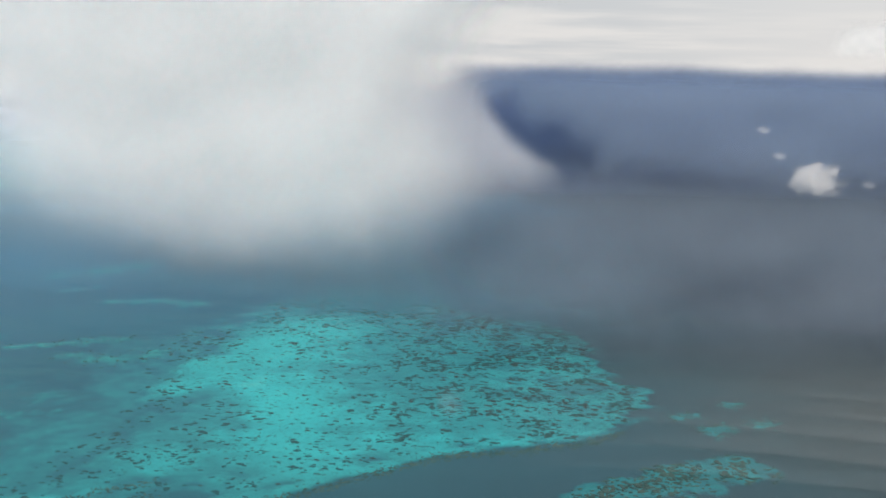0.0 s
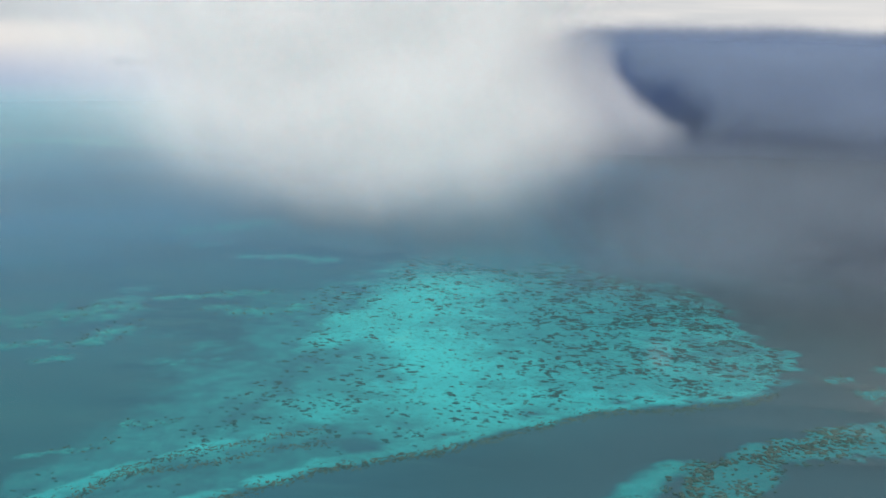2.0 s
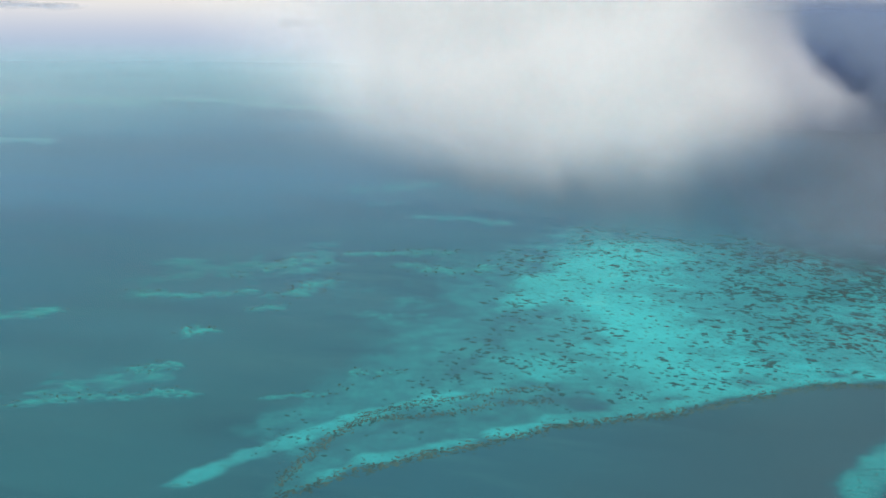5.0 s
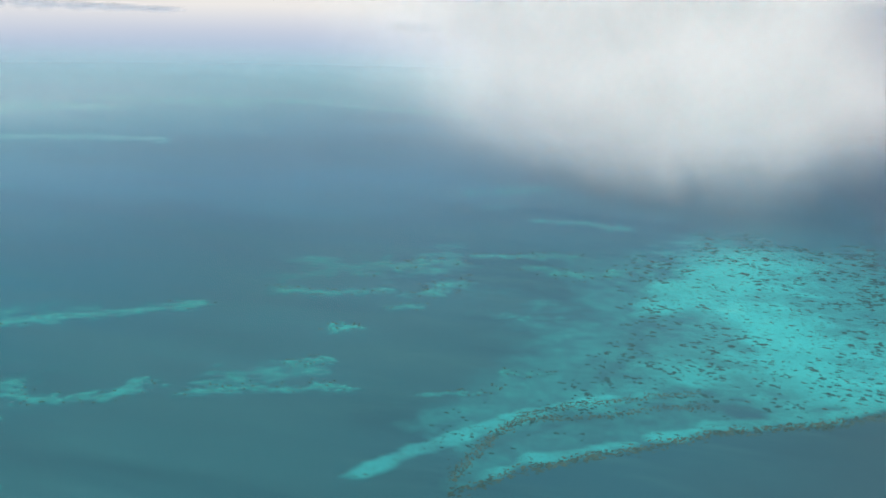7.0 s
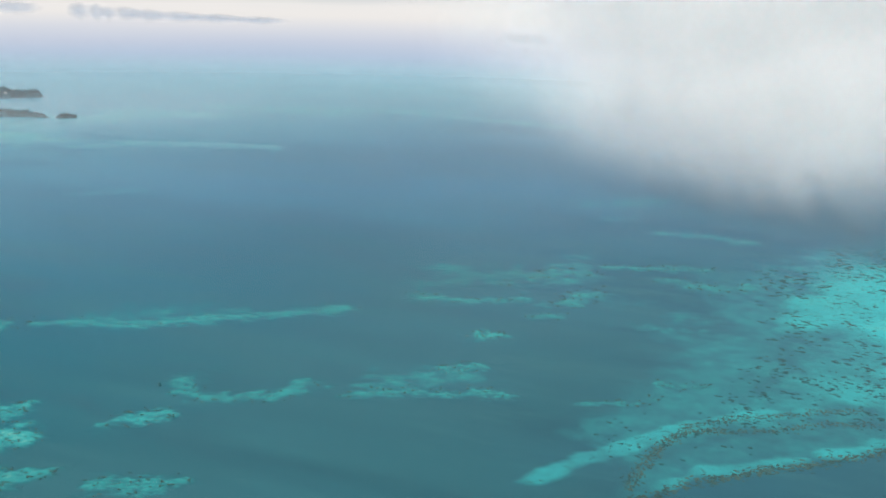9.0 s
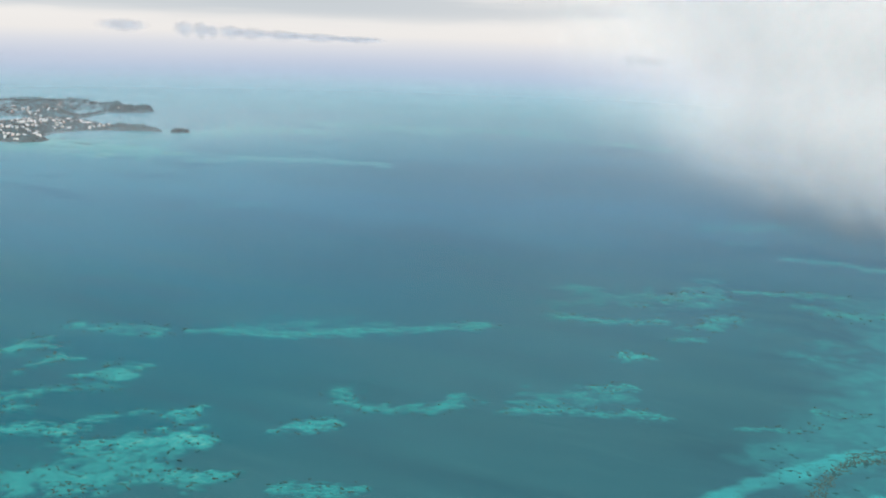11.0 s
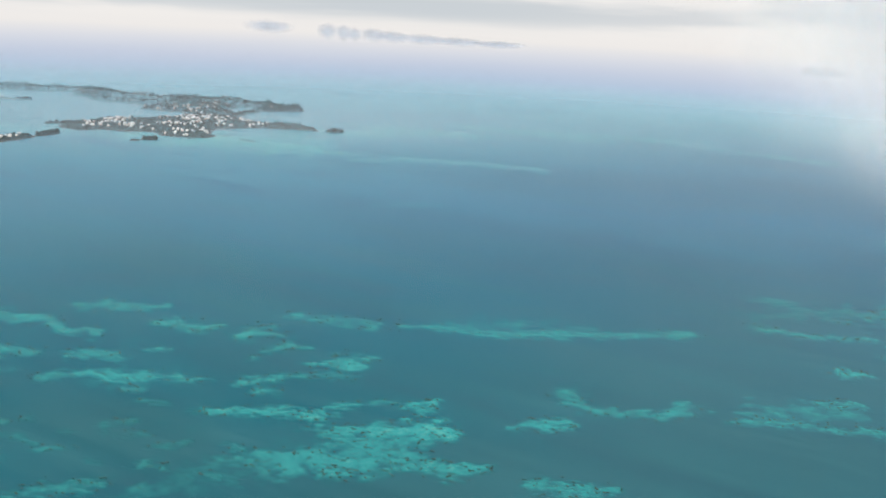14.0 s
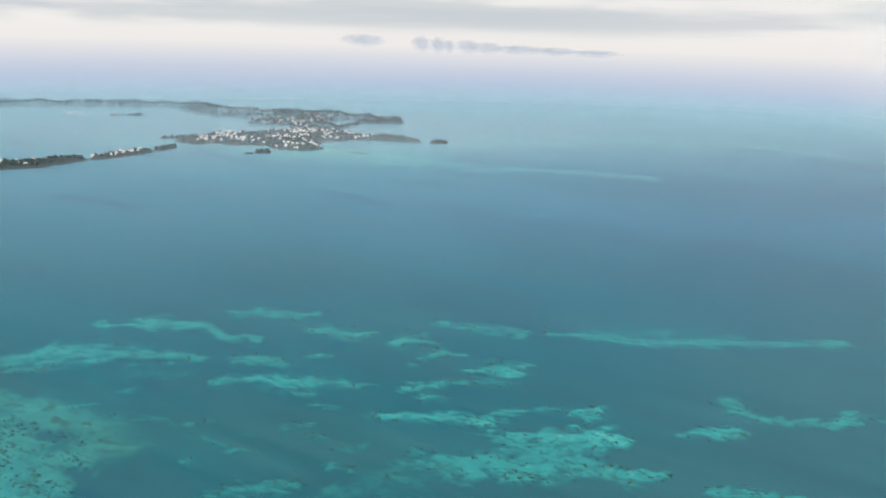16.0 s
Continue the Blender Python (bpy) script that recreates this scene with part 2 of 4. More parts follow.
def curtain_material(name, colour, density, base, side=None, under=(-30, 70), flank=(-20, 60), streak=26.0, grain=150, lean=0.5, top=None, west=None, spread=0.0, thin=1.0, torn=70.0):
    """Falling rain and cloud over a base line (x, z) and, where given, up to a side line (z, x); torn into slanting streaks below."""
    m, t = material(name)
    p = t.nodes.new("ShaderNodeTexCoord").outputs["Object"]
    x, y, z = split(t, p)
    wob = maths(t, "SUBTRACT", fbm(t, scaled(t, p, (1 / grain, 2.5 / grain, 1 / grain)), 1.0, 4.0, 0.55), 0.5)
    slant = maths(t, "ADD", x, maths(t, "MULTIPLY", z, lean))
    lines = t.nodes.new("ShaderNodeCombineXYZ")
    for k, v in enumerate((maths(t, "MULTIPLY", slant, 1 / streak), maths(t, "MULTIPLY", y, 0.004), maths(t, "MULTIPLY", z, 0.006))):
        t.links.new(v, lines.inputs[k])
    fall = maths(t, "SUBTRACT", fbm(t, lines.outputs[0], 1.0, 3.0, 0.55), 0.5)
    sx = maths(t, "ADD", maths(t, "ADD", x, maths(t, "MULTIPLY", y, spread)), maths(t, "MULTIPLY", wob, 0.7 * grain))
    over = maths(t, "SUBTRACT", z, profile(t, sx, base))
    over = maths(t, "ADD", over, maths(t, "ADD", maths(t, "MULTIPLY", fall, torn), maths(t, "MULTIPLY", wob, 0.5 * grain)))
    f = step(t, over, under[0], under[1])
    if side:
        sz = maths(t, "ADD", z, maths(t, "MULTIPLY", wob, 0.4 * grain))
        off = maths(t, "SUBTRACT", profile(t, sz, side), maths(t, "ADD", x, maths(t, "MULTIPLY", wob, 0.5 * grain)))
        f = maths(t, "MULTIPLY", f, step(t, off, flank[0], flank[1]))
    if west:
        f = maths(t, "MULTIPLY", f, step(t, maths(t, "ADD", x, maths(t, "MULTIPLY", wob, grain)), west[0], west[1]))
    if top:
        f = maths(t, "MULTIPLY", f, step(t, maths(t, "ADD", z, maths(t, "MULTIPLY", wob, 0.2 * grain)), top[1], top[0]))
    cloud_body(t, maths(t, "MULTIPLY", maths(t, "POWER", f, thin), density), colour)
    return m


def land_material():
    m, t = material("scrub_and_rock")
    p = where(t)
    x, y, z = split(t, p)
    c = mix(t, fbm(t, p, 0.05, 5.0), (0.048, 0.075, 0.080), (0.082, 0.108, 0.110))
    shore = step(t, maths(t, "ADD", z, maths(t, "MULTIPLY", fbm(t, p, 0.08, 3.0), 2.0)), 2.6, 1.4)
    c = mix(t, shore, c, (0.095, 0.125, 0.13))
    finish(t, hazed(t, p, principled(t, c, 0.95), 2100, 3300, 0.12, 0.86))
    return m


def plain(name, a, b, scale=0.5, rough=0.85):
    m, t = material(name)
    p = where(t)
    c = mix(t, fbm(t, p, scale, 4.0), a, b)
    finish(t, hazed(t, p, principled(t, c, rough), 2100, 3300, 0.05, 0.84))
    return m


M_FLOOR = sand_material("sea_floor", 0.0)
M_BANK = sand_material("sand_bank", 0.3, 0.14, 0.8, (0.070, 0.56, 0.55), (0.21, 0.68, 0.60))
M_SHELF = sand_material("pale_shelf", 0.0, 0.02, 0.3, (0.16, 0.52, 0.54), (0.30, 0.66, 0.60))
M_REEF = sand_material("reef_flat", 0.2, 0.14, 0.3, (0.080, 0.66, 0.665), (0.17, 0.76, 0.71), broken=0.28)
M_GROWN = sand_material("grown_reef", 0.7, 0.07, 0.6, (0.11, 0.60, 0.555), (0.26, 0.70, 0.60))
M_WATER = water_material()
M_CORAL = coral_material()
M_RIM = rim_material()
M_WEED = plain("brown_weed", (0.052, 0.125, 0.130), (0.095, 0.150, 0.140), 0.08, 1.0)
M_FRINGE = plain("fringe_coral", (0.080, 0.180, 0.165), (0.135, 0.225, 0.185), 0.1, 1.0)
M_LAND = land_material()
M_LEAF = plain("cedar_foliage", (0.036, 0.064, 0.066), (0.075, 0.105, 0.100), 0.12)
M_ROOF = plain("limewashed_roof", (0.80, 0.81, 0.82), (0.88, 0.88, 0.88))
M_WALL = [plain("pale_wall", (0.62, 0.60, 0.55), (0.74, 0.72, 0.66)), plain("pink_wall", (0.60, 0.45, 0.40), (0.70, 0.55, 0.48)),
          plain("blue_wall", (0.42, 0.52, 0.58), (0.5, 0.6, 0.66))]


# ---- helpers for meshes ----
def mesh_of(name, verts, faces, mat, smooth=True):
    me = bpy.data.meshes.new(name)
    me.from_pydata([tuple(map(float, v)) for v in verts], [], faces)
    me.materials.append(mat)
    if smooth:
        me.polygons.foreach_set("use_smooth", [True] * len(me.polygons))
    me.update()
    return me


def thing(name, label, category, group="", kind="", at=(0, 0, 0)):
    e = new(name)
    e.empty_display_size = 5
    e.location = at
    return tagged(e, label, category, group, kind)


def part(name, me, parent, label="", at=(0, 0, 0), rz=0.0, scale=(1, 1, 1)):
    o = new(name, me)
    o.parent = parent
    o.location, o.rotation_euler, o.scale = at, (0, 0, rz), scale
    if label:
        o["label"] = label
    return o


def smooth(v, lo, hi):
    s = np.clip((v - lo) / (hi - lo), 0, 1)
    return s * s * (3 - 2 * s)


def perlin(x, y, seed):
    """Gradient noise on a unit lattice, about -0.7 to 0.7."""
    xi, yi = np.floor(x), np.floor(y)
    fx, fy = x - xi, y - yi
    xi, yi = xi.astype(np.int64), yi.astype(np.int64)

    def corner(dx, dy):
        n = (xi + dx) * 374761393 + (yi + dy) * 668265263 + seed * 974634777
        n = n & 0x7FFFFFFF
        n = ((n ^ (n >> 13)) * 1274126) & 0x7FFFFFFF
        a = ((n ^ (n >> 16)) & 0xFFFF) * (2 * math.pi / 65536)
        return np.cos(a) * (fx - dx) + np.sin(a) * (fy - dy)
    u, v = fx * fx * fx * (fx * (fx * 6 - 15) + 10), fy * fy * fy * (fy * (fy * 6 - 15) + 10)
    low = corner(0, 0) * (1 - u) + corner(1, 0) * u
    return low * (1 - v) + (corner(0, 1) * (1 - u) + corner(1, 1) * u) * v


def lumps(x, y, size, seed, octaves=4):
    """Irregular relief, about -1 to 1: gradient noise at several scales."""
    x, y = np.asarray(x, float), np.asarray(y, float)
    h, amp, size = np.zeros(np.shape(x)), 1.0, size * 0.62
    for o in range(octaves):
        a = seed * 1.7 + o * 0.9
        c, q = math.cos(a), math.sin(a)
        h = h + amp * perlin((x * c - y * q) / size + 31.7 * o, (x * q + y * c) / size - 17.3 * o, seed * 7 + o)
        amp, size = amp * 0.58, size * 0.48
    return h * 1.45


def inside(x, y, ring):
    """Signed distance to a closed outline, in metres, positive inside."""
    best, wound = np.full(np.shape(x), 1e9), np.zeros(np.shape(x), bool)
    for (ax, ay), (bx, by) in zip(ring, ring[1:] + ring[:1]):
        dx, dy = bx - ax, by - ay
        u = np.clip(((x - ax) * dx + (y - ay) * dy) / (dx * dx + dy * dy), 0, 1)
        best = np.minimum(best, np.hypot(x - ax - u * dx, y - ay - u * dy))
        if dy:
            wound ^= ((ay > y) != (by > y)) & (x < ax + (y - ay) * dx / dy)
    return np.where(wound, best, -best)


def along(x, y, spine):
    """How deep each point lies inside a band that follows the spine (x, y, half width): 1 on the spine, 0 at the edge, below 0 outside."""
    best = np.full(np.shape(x), -9.0)
    pts = list(spine) if len(spine) > 1 else [spine[0], (spine[0][0] + 1, spine[0][1], spine[0][2])]
    for (ax, ay, aw), (bx, by, bw) in zip(pts, pts[1:]):
        dx, dy = bx - ax, by - ay
        u = np.clip(((x - ax) * dx + (y - ay) * dy) / (dx * dx + dy * dy + 1e-9), 0, 1)
        d = np.hypot(x - ax - u * dx, y - ay - u * dy)
        best = np.maximum(best, 1 - d / (aw + u * (bw - aw)))
    return best


def sheet(name, x0, x1, y0, y1, pitch, height, mat, keep=None, origin=(0, 0)):
    """A relief over a rectangle; cells for which keep is false everywhere are left out."""
    nx, ny = max(3, int((x1 - x0) / pitch)), max(3, int((y1 - y0) / pitch))
    gx, gy = np.meshgrid(np.linspace(x0, x1, nx + 1), np.linspace(y0, y1, ny + 1))
    z = height(gx, gy)
    ok = np.ones_like(z, bool) if keep is None else keep(z)
    cell = ok[:-1, :-1] | ok[1:, :-1] | ok[:-1, 1:] | ok[1:, 1:]
    idx = np.arange(z.size).reshape(z.shape)
    q = np.stack([idx[:-1, :-1], idx[:-1, 1:], idx[1:, 1:], idx[1:, :-1]], -1)[cell]
    used = np.unique(q)
    remap = np.zeros(z.size, int)
    remap[used] = np.arange(len(used))
    v = np.stack([gx.ravel() - origin[0], gy.ravel() - origin[1], z.ravel()], -1)[used]
    return mesh_of(name, v, remap[q].tolist(), mat)


def bounds(spine, pad):
    xs, ys, ws = zip(*spine)
    w = max(ws) * 1.5 + pad
    return min(xs) - w, max(xs) + w, min(ys) - w, max(ys) + w


# ---- sea floor and water ----
def disc(name, radius, z, mat, rings=40, segs=96):
    v, f = [(0, 0, z)], []
    for i in range(1, rings + 1):
        r = radius * (i / rings) ** 1.6
        v += [(r * math.cos(2 * math.pi * k / segs), r * math.sin(2 * math.pi * k / segs), z) for k in range(segs)]
    f += [(0, 1 + k, 1 + (k + 1) % segs) for k in range(segs)]
    for i in range(1, rings):
        a, b = 1 + (i - 1) * segs, 1 + i * segs
        f += [(a + k, b + k, b + (k + 1) % segs, a + (k + 1) % segs) for k in range(segs)]
    return mesh_of(name, v, f, mat)


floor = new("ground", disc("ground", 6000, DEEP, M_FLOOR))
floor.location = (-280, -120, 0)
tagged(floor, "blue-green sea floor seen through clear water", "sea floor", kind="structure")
water = new("water", disc("water", 6000, 0.0, M_WATER))
water.location = (-280, -120, 0)
tagged(water, "clear wind-ruffled tropical sea surface reflecting grey sky", "sea", kind="structure")


# ---- coral heads ----
def head_mesh(name, seed, mat, tall=0.4):
    """An uneven low coral head about 2 m across, flat-topped, with a ragged foot."""
    rng = random.Random(seed)
    n = 11
    foot = [rng.uniform(0.55, 1.25) for _ in range(n)]
    v, f = [(0, 0, tall)], []
    for r, z in ((0.55, tall * 0.92), (0.85, tall * 0.6), (1.0, -0.25)):
        v += [(r * foot[k] * math.cos(2 * math.pi * k / n), r * foot[k] * math.sin(2 * math.pi * k / n), z * rng.uniform(0.8, 1.1)) for k in range(n)]
    f += [(0, 1 + k, 1 + (k + 1) % n) for k in range(n)]
    for a in (1, 1 + n):
        f += [(a + k, a + n + k, a + n + (k + 1) % n, a + (k + 1) % n) for k in range(n)]
    return mesh_of(name, v, f, mat, False)


HEADS = [head_mesh("coral_head", k, M_CORAL) for k in range(8)]
RIMS = [head_mesh("rim_coral", 20 + k, M_RIM) for k in range(6)]
WEEDS = [head_mesh("weed_patch", 40 + k, M_WEED, 0.25) for k in range(6)]


def joined(name, meshes, spots, mat):
    """Many alike pieces in one mesh: spots of (x, y, z, turn, sx, sy, sz)."""
    src = [(np.array([v.co[:] for v in m.vertices]), [tuple(p.vertices) for p in m.polygons]) for m in meshes]
    vs, fs, base = [], [], 0
    for i, (x, y, z, a, sx, sy, sz) in enumerate(spots):
        v, f = src[i % len(src)]
        p = v * (sx, sy, sz)
        c, q = math.cos(a), math.sin(a)
        vs.append(np.stack([p[:, 0] * c - p[:, 1] * q + x, p[:, 0] * q + p[:, 1] * c + y, p[:, 2] + z], -1))
        fs += [tuple(k + base for k in g) for g in f]
        base += len(v)
    return mesh_of(name, np.concatenate(vs), fs, mat, False)


# ---- reefs and sand banks ----
def bank(spine, top=0.6, label="", seed=1, pitch=None, name="sand_bank", mat=None):
    """A shoal along a spine (x, y, half width) with a torn outline and a pale wash round it. top: how far it rises towards the surface."""
    wide = max(w for _, _, w in spine)
    size = max(16, wide * 2.2)
    core, halo = [(x, y, w * 1.7 + 1.5) for x, y, w in spine], [(x, y, w * 3.2 + 12) for x, y, w in spine]

    def height(x, y):
        u, v = (x * 0.94 + y * 0.34) * (0.45 if wide < 11 else 0.75), (y * 0.94 - x * 0.34) * 1.1
        sx, sy = x + 0.30 * size * lumps(u, v, size, seed + 3, 3), y + 0.30 * size * lumps(u, v, size, seed + 5, 3)
        e = along(sx, sy, core) + (0.6 if wide < 11 else 0.45) * lumps(u, v, size * 0.40, seed + 31, 4)
        wash = smooth(along(sx, sy, halo) + 0.35 * lumps(u, v, size, seed + 17, 3), 0.0, 1.1)
        tops = 0.78 + 0.35 * lumps(x, y, size * 0.8, seed + 11) + (0.35 if wide < 11 else 0.2) * lumps(u, v, size * 0.22, seed + 23, 3)
        h = 0.42 * wash + 0.80 * smooth(e, -0.10, 0.85) * tops
        return DEEP - 0.15 - (DEEP - 0.15) * top * np.clip(h, 0, 1.3)
    cx, cy = spine[len(spine) // 2][:2]
    ob = new(name, sheet(name, *bounds(halo, size * 0.3), pitch or min(2.2, max(1.2, wide / 8)), height, mat or M_BANK, lambda z: z > DEEP - 0.12, (cx, cy)))
    ob.location = (cx, cy, 0)
    if mat is None and top >= 0.4:
        rng = np.random.RandomState(seed + 700)
        x0, x1, y0, y1 = bounds(core, 2)
        count = int(min(5000, (x1 - x0) * (y1 - y0) * 0.35))
        x, y = rng.uniform(x0, x1, count), rng.uniform(y0, y1, count)
        e = along(x, y, core) + 0.4 * lumps(x, y, size * 0.5, seed + 31, 3)
        ok = (np.abs(e - 0.42) < 0.36) & (lumps(x, y, size * 0.6, seed + 41, 3) > 0.15) & (rng.rand(count) < 0.16)
        spots = [(px - cx, py - cy, -0.55, rng.uniform(-0.5, 0.5), rng.uniform(0.5, 1.7), rng.uniform(0.35, 0.8), 1.0) for px, py in zip(x[ok], y[ok])][:150]
        if spots:
            part("coral_fringe", joined("coral_fringe", RIMS, spots, M_FRINGE), ob, "brown coral growing along the edge")["kind"] = "stuff"
    return tagged(ob, label or "pale turquoise sand bank under shallow water", "sand bank", "sand banks in the lagoon")


bank([(-972, 608, 5.5), (-935, 625, 7.3), (-904, 634, 10.8), (-868, 651, 9.0), (-835, 676, 9.2), (-786, 710, 7.6), (-717, 765, 10.2)], 0.5, seed=1)
bank([(-930, 635, 16.6), (-879, 676, 26.6), (-823, 710, 19.5)], 0.32, seed=2)
bank([(-1080, 563, 7.6), (-1023, 584, 11.1), (-999, 587, 16.3)], 0.45, seed=3)
bank([(-1078, 484, 8.4), (-1071, 503, 15.4), (-1058, 506, 8.5)], 0.62, seed=4)
bank([(-1031, 465, 4.6), (-1027, 490, 7.9), (-1010, 494, 3.1)], 0.55, seed=5)
bank([(-1033, 441, 3.0), (-1028, 449, 3.0)], 0.5, seed=6)
bank([(-975, 463, 4.3), (-958, 478, 8.6), (-957, 491, 17.6), (-942, 485, 7.1)], 0.62, seed=7)
bank([(-957, 445, 5.4), (-940, 457, 8.1)], 0.4, seed=8)
bank([(-1000, 395, 5.2), (-993, 410, 6.6), (-981, 427, 5.4), (-968, 437, 3.0)], 0.62, seed=9)
bank([(-977, 389, 6.3), (-969, 396, 6.3)], 0.5, seed=10)
bank([(-983, 332, 4.6), (-967, 347, 5.7), (-946, 363, 5.7), (-928, 370, 9.0), (-909, 377, 8.9)], 0.68, seed=11)
bank([(-910, 400, 4.7), (-897, 413, 4.7)], 0.55, seed=12)
bank([(-887, 425, 3.0), (-875, 437, 3.6)], 0.45, seed=13)
bank([(-858, 431, 4.7), (-850, 440, 9.5), (-847, 456, 3.7)], 0.62, seed=14)
bank([(-894, 356, 5.3), (-871, 373, 7.4), (-848, 385, 12.7), (-824, 406, 15.0), (-806, 410, 7.5)], 0.72, seed=15)
bank([(-905, 290, 12.2), (-874, 309, 13.9), (-855, 324, 18.7), (-839, 346, 21.1), (-830, 372, 18.1), (-824, 396, 12.6)], 0.66, seed=16)
bank([(-849, 307, 7.1), (-835, 315, 7.1)], 0.6, seed=17)
bank([(-940, 206, 10.1), (-920, 240, 13.0), (-906, 271, 16.2), (-897, 299, 13.2)], 0.36, seed=18)
bank([(-1000, 164, 3.5), (-982, 185, 7.0), (-963, 206, 6.2)], 0.52, seed=19)
bank([(-962, 242, 3.0), (-944, 249, 3.7)], 0.5, seed=20)
bank([(-808, 347, 4.6), (-792, 355, 11.1), (-774, 358, 9.1), (-759, 373, 4.7)], 0.7, seed=21)
bank([(-769, 451, 3.4), (-754, 466, 9.2), (-739, 483, 7.1)], 0.55, seed=22)
bank([(-716, 373, 7.2), (-695, 379, 9.0), (-670, 395, 5.5)], 0.6, seed=23)
bank([(-760, 535, 12.0), (-745, 525, 9.1), (-725, 521, 7.6), (-704, 528, 6.4), (-680, 542, 6.5), (-666, 562, 8.1), (-669, 577, 8.4)], 0.5, seed=24, label="crescent-shaped pale turquoise sand bank under shallow water")
bank([(-666, 572, 8.3), (-647, 576, 4.1)], 0.38, seed=25)
bank([(-766, 555, 7.0), (-751, 573, 5.8)], 0.26, seed=26)
bank([(-625, 566, 3.5), (-605, 580, 5.8), (-576, 594, 4.6), (-541, 604, 4.6), (-525, 615, 7.0), (-501, 616, 3.4)], 0.5, seed=27)
bank([(-620, 590, 9.6), (-586, 615, 17.1), (-553, 634, 24.7), (-534, 637, 17.1)], 0.38, seed=28)
bank([(-566, 648, 6.4), (-553, 661, 7.8), (-537, 669, 3.9)], 0.52, seed=29)
bank([(-1343, 346, 8.1), (-1322, 372, 12.1), (-1303, 392, 18.1), (-1270, 400, 11.6), (-1233, 403, 9.2), (-1188, 407, 6.9)], 0.56, seed=30)
bank([(-1263, 456, 10.3), (-1249, 478, 18.6), (-1214, 484, 9.9), (-1203, 511, 6.1)], 0.5, seed=31)
bank([(-1172, 464, 5.5), (-1147, 476, 12.6), (-1127, 475, 10.5), (-1113, 491, 5.3)], 0.55, seed=32)
bank([(-1341, 207, 17.3), (-1326, 230, 20.7), (-1311, 267, 28.0), (-1282, 295, 24.1), (-1248, 306, 9.9)], 0.52, seed=33)
bank([(-1241, 312, 8.2), (-1222, 330, 11.5), (-1200, 339, 8.0)], 0.5, seed=34)
bank([(-1304, 216, 6.5), (-1284, 242, 6.5)], 0.45, seed=35)
bank([(-1167, 361, 7.9), (-1145, 371, 10.8), (-1124, 370, 6.0)], 0.5, seed=36)
bank([(-1120, 407, 3.1), (-1110, 415, 4.7)], 0.5, seed=37)
bank([(-1144, 306, 5.6), (-1123, 334, 7.1), (-1097, 342, 11.0), (-1079, 359, 11.0), (-1057, 368, 5.4), (-1031, 383, 4.0)], 0.56, seed=38)
bank([(-1108, 319, 10.8), (-1081, 339, 18.7), (-1051, 365, 10.7)], 0.26, seed=39)
bank([(-1068, 329, 5.2), (-1059, 335, 3.9)], 0.45, seed=40)
bank([(-1215, 277, 7.6), (-1178, 302, 7.4)], 0.3, seed=41)
bank([(-1197, 196, 5.3), (-1185, 209, 4.0)], 0.45, seed=42)
bank([(-659, 834, 9.8), (-638, 834, 9.6), (-607, 840, 5.7)], 0.5, seed=43)
bank([(-599, 843, 7.6), (-576, 858, 7.7), (-549, 870, 5.8)], 0.45, seed=44)
bank([(-677, 882, 21.4), (-638, 920, 44.5), (-590, 943, 40.5), (-543, 969, 32.1), (-502, 998, 23.7)], 0.36, seed=45)
bank([(-600, 911, 6.4), (-581, 919, 6.4)], 0.4, seed=46)
bank([(-573, 950, 9.0), (-545, 976, 13.9), (-514, 998, 14.3)], 0.45, seed=47)
bank([(-522, 864, 7.6), (-501, 884, 13.6), (-483, 919, 14.4)], 0.45, seed=48)
bank([(-532, 818, 3.5), (-504, 830, 7.1)], 0.42, seed=49)
bank([(-560, 745, 9.3), (-546, 752, 6.2)], 0.62, seed=50)
bank([(-540, 1063, 10.7), (-517, 1072, 10.7)], 0.34, seed=51)
bank([(-489, 1034, 5.0), (-448, 1044, 7.5), (-416, 1059, 10.2), (-374, 1071, 7.8)], 0.45, seed=52)
bank([(-416, 1006, 9.4), (-395, 1002, 13.9), (-361, 992, 13.6), (-315, 1021, 11.9)], 0.45, seed=53)
bank([(-449, 1238, 6.8), (-418, 1244, 13.6), (-379, 1246, 13.5), (-327, 1230, 16.5)], 0.36, seed=54)
bank([(-567, 1391, 25.5), (-522, 1420, 35.0), (-467, 1449, 22.4)], 0.3, seed=55)
bank([(-537, 1287, 11.1), (-490, 1310, 11.3)], 0.26, seed=56)
bank([(-409, 832, 10.3), (-384, 838, 6.9), (-365, 840, 8.6)], 0.34, seed=57)
bank([(-395, 874, 7.4), (-377, 891, 13.3)], 0.34, seed=58)
bank([(-388, 689, 5.1), (-371, 690, 6.3), (-352, 699, 5.1)], 0.46, seed=59)
bank([(-444, 624, 3.0), (-420, 633, 3.4), (-394, 643, 3.4), (-386, 658, 3.5)], 0.42, seed=60)
bank([(-1035, 220, 3.1), (-1019, 232, 3.0)], 0.5, seed=61)
bank([(-1031, 272, 3.3), (-1019, 285, 5.6)], 0.5, seed=62)
bank([(-1004, 273, 3.2), (-991, 279, 3.2)], 0.45, seed=63)
bank([(-973, 268, 3.0), (-957, 285, 3.0)], 0.42, seed=64)
bank([(-1047, 188, 3.0), (-1044, 191, 3.0)], 0.4, seed=65)
bank([(-1087, 243, 3.0), (-1084, 247, 3.0)], 0.4, seed=66)
bank([(-1044, 245, 3.0), (-1040, 251, 3.0)], 0.38, seed=67)
bank([(-1155, 204, 3.7), (-1153, 207, 3.7)], 0.4, seed=68)
bank([(-1109, 197, 3.0), (-1107, 201, 3.0)], 0.38, seed=69)
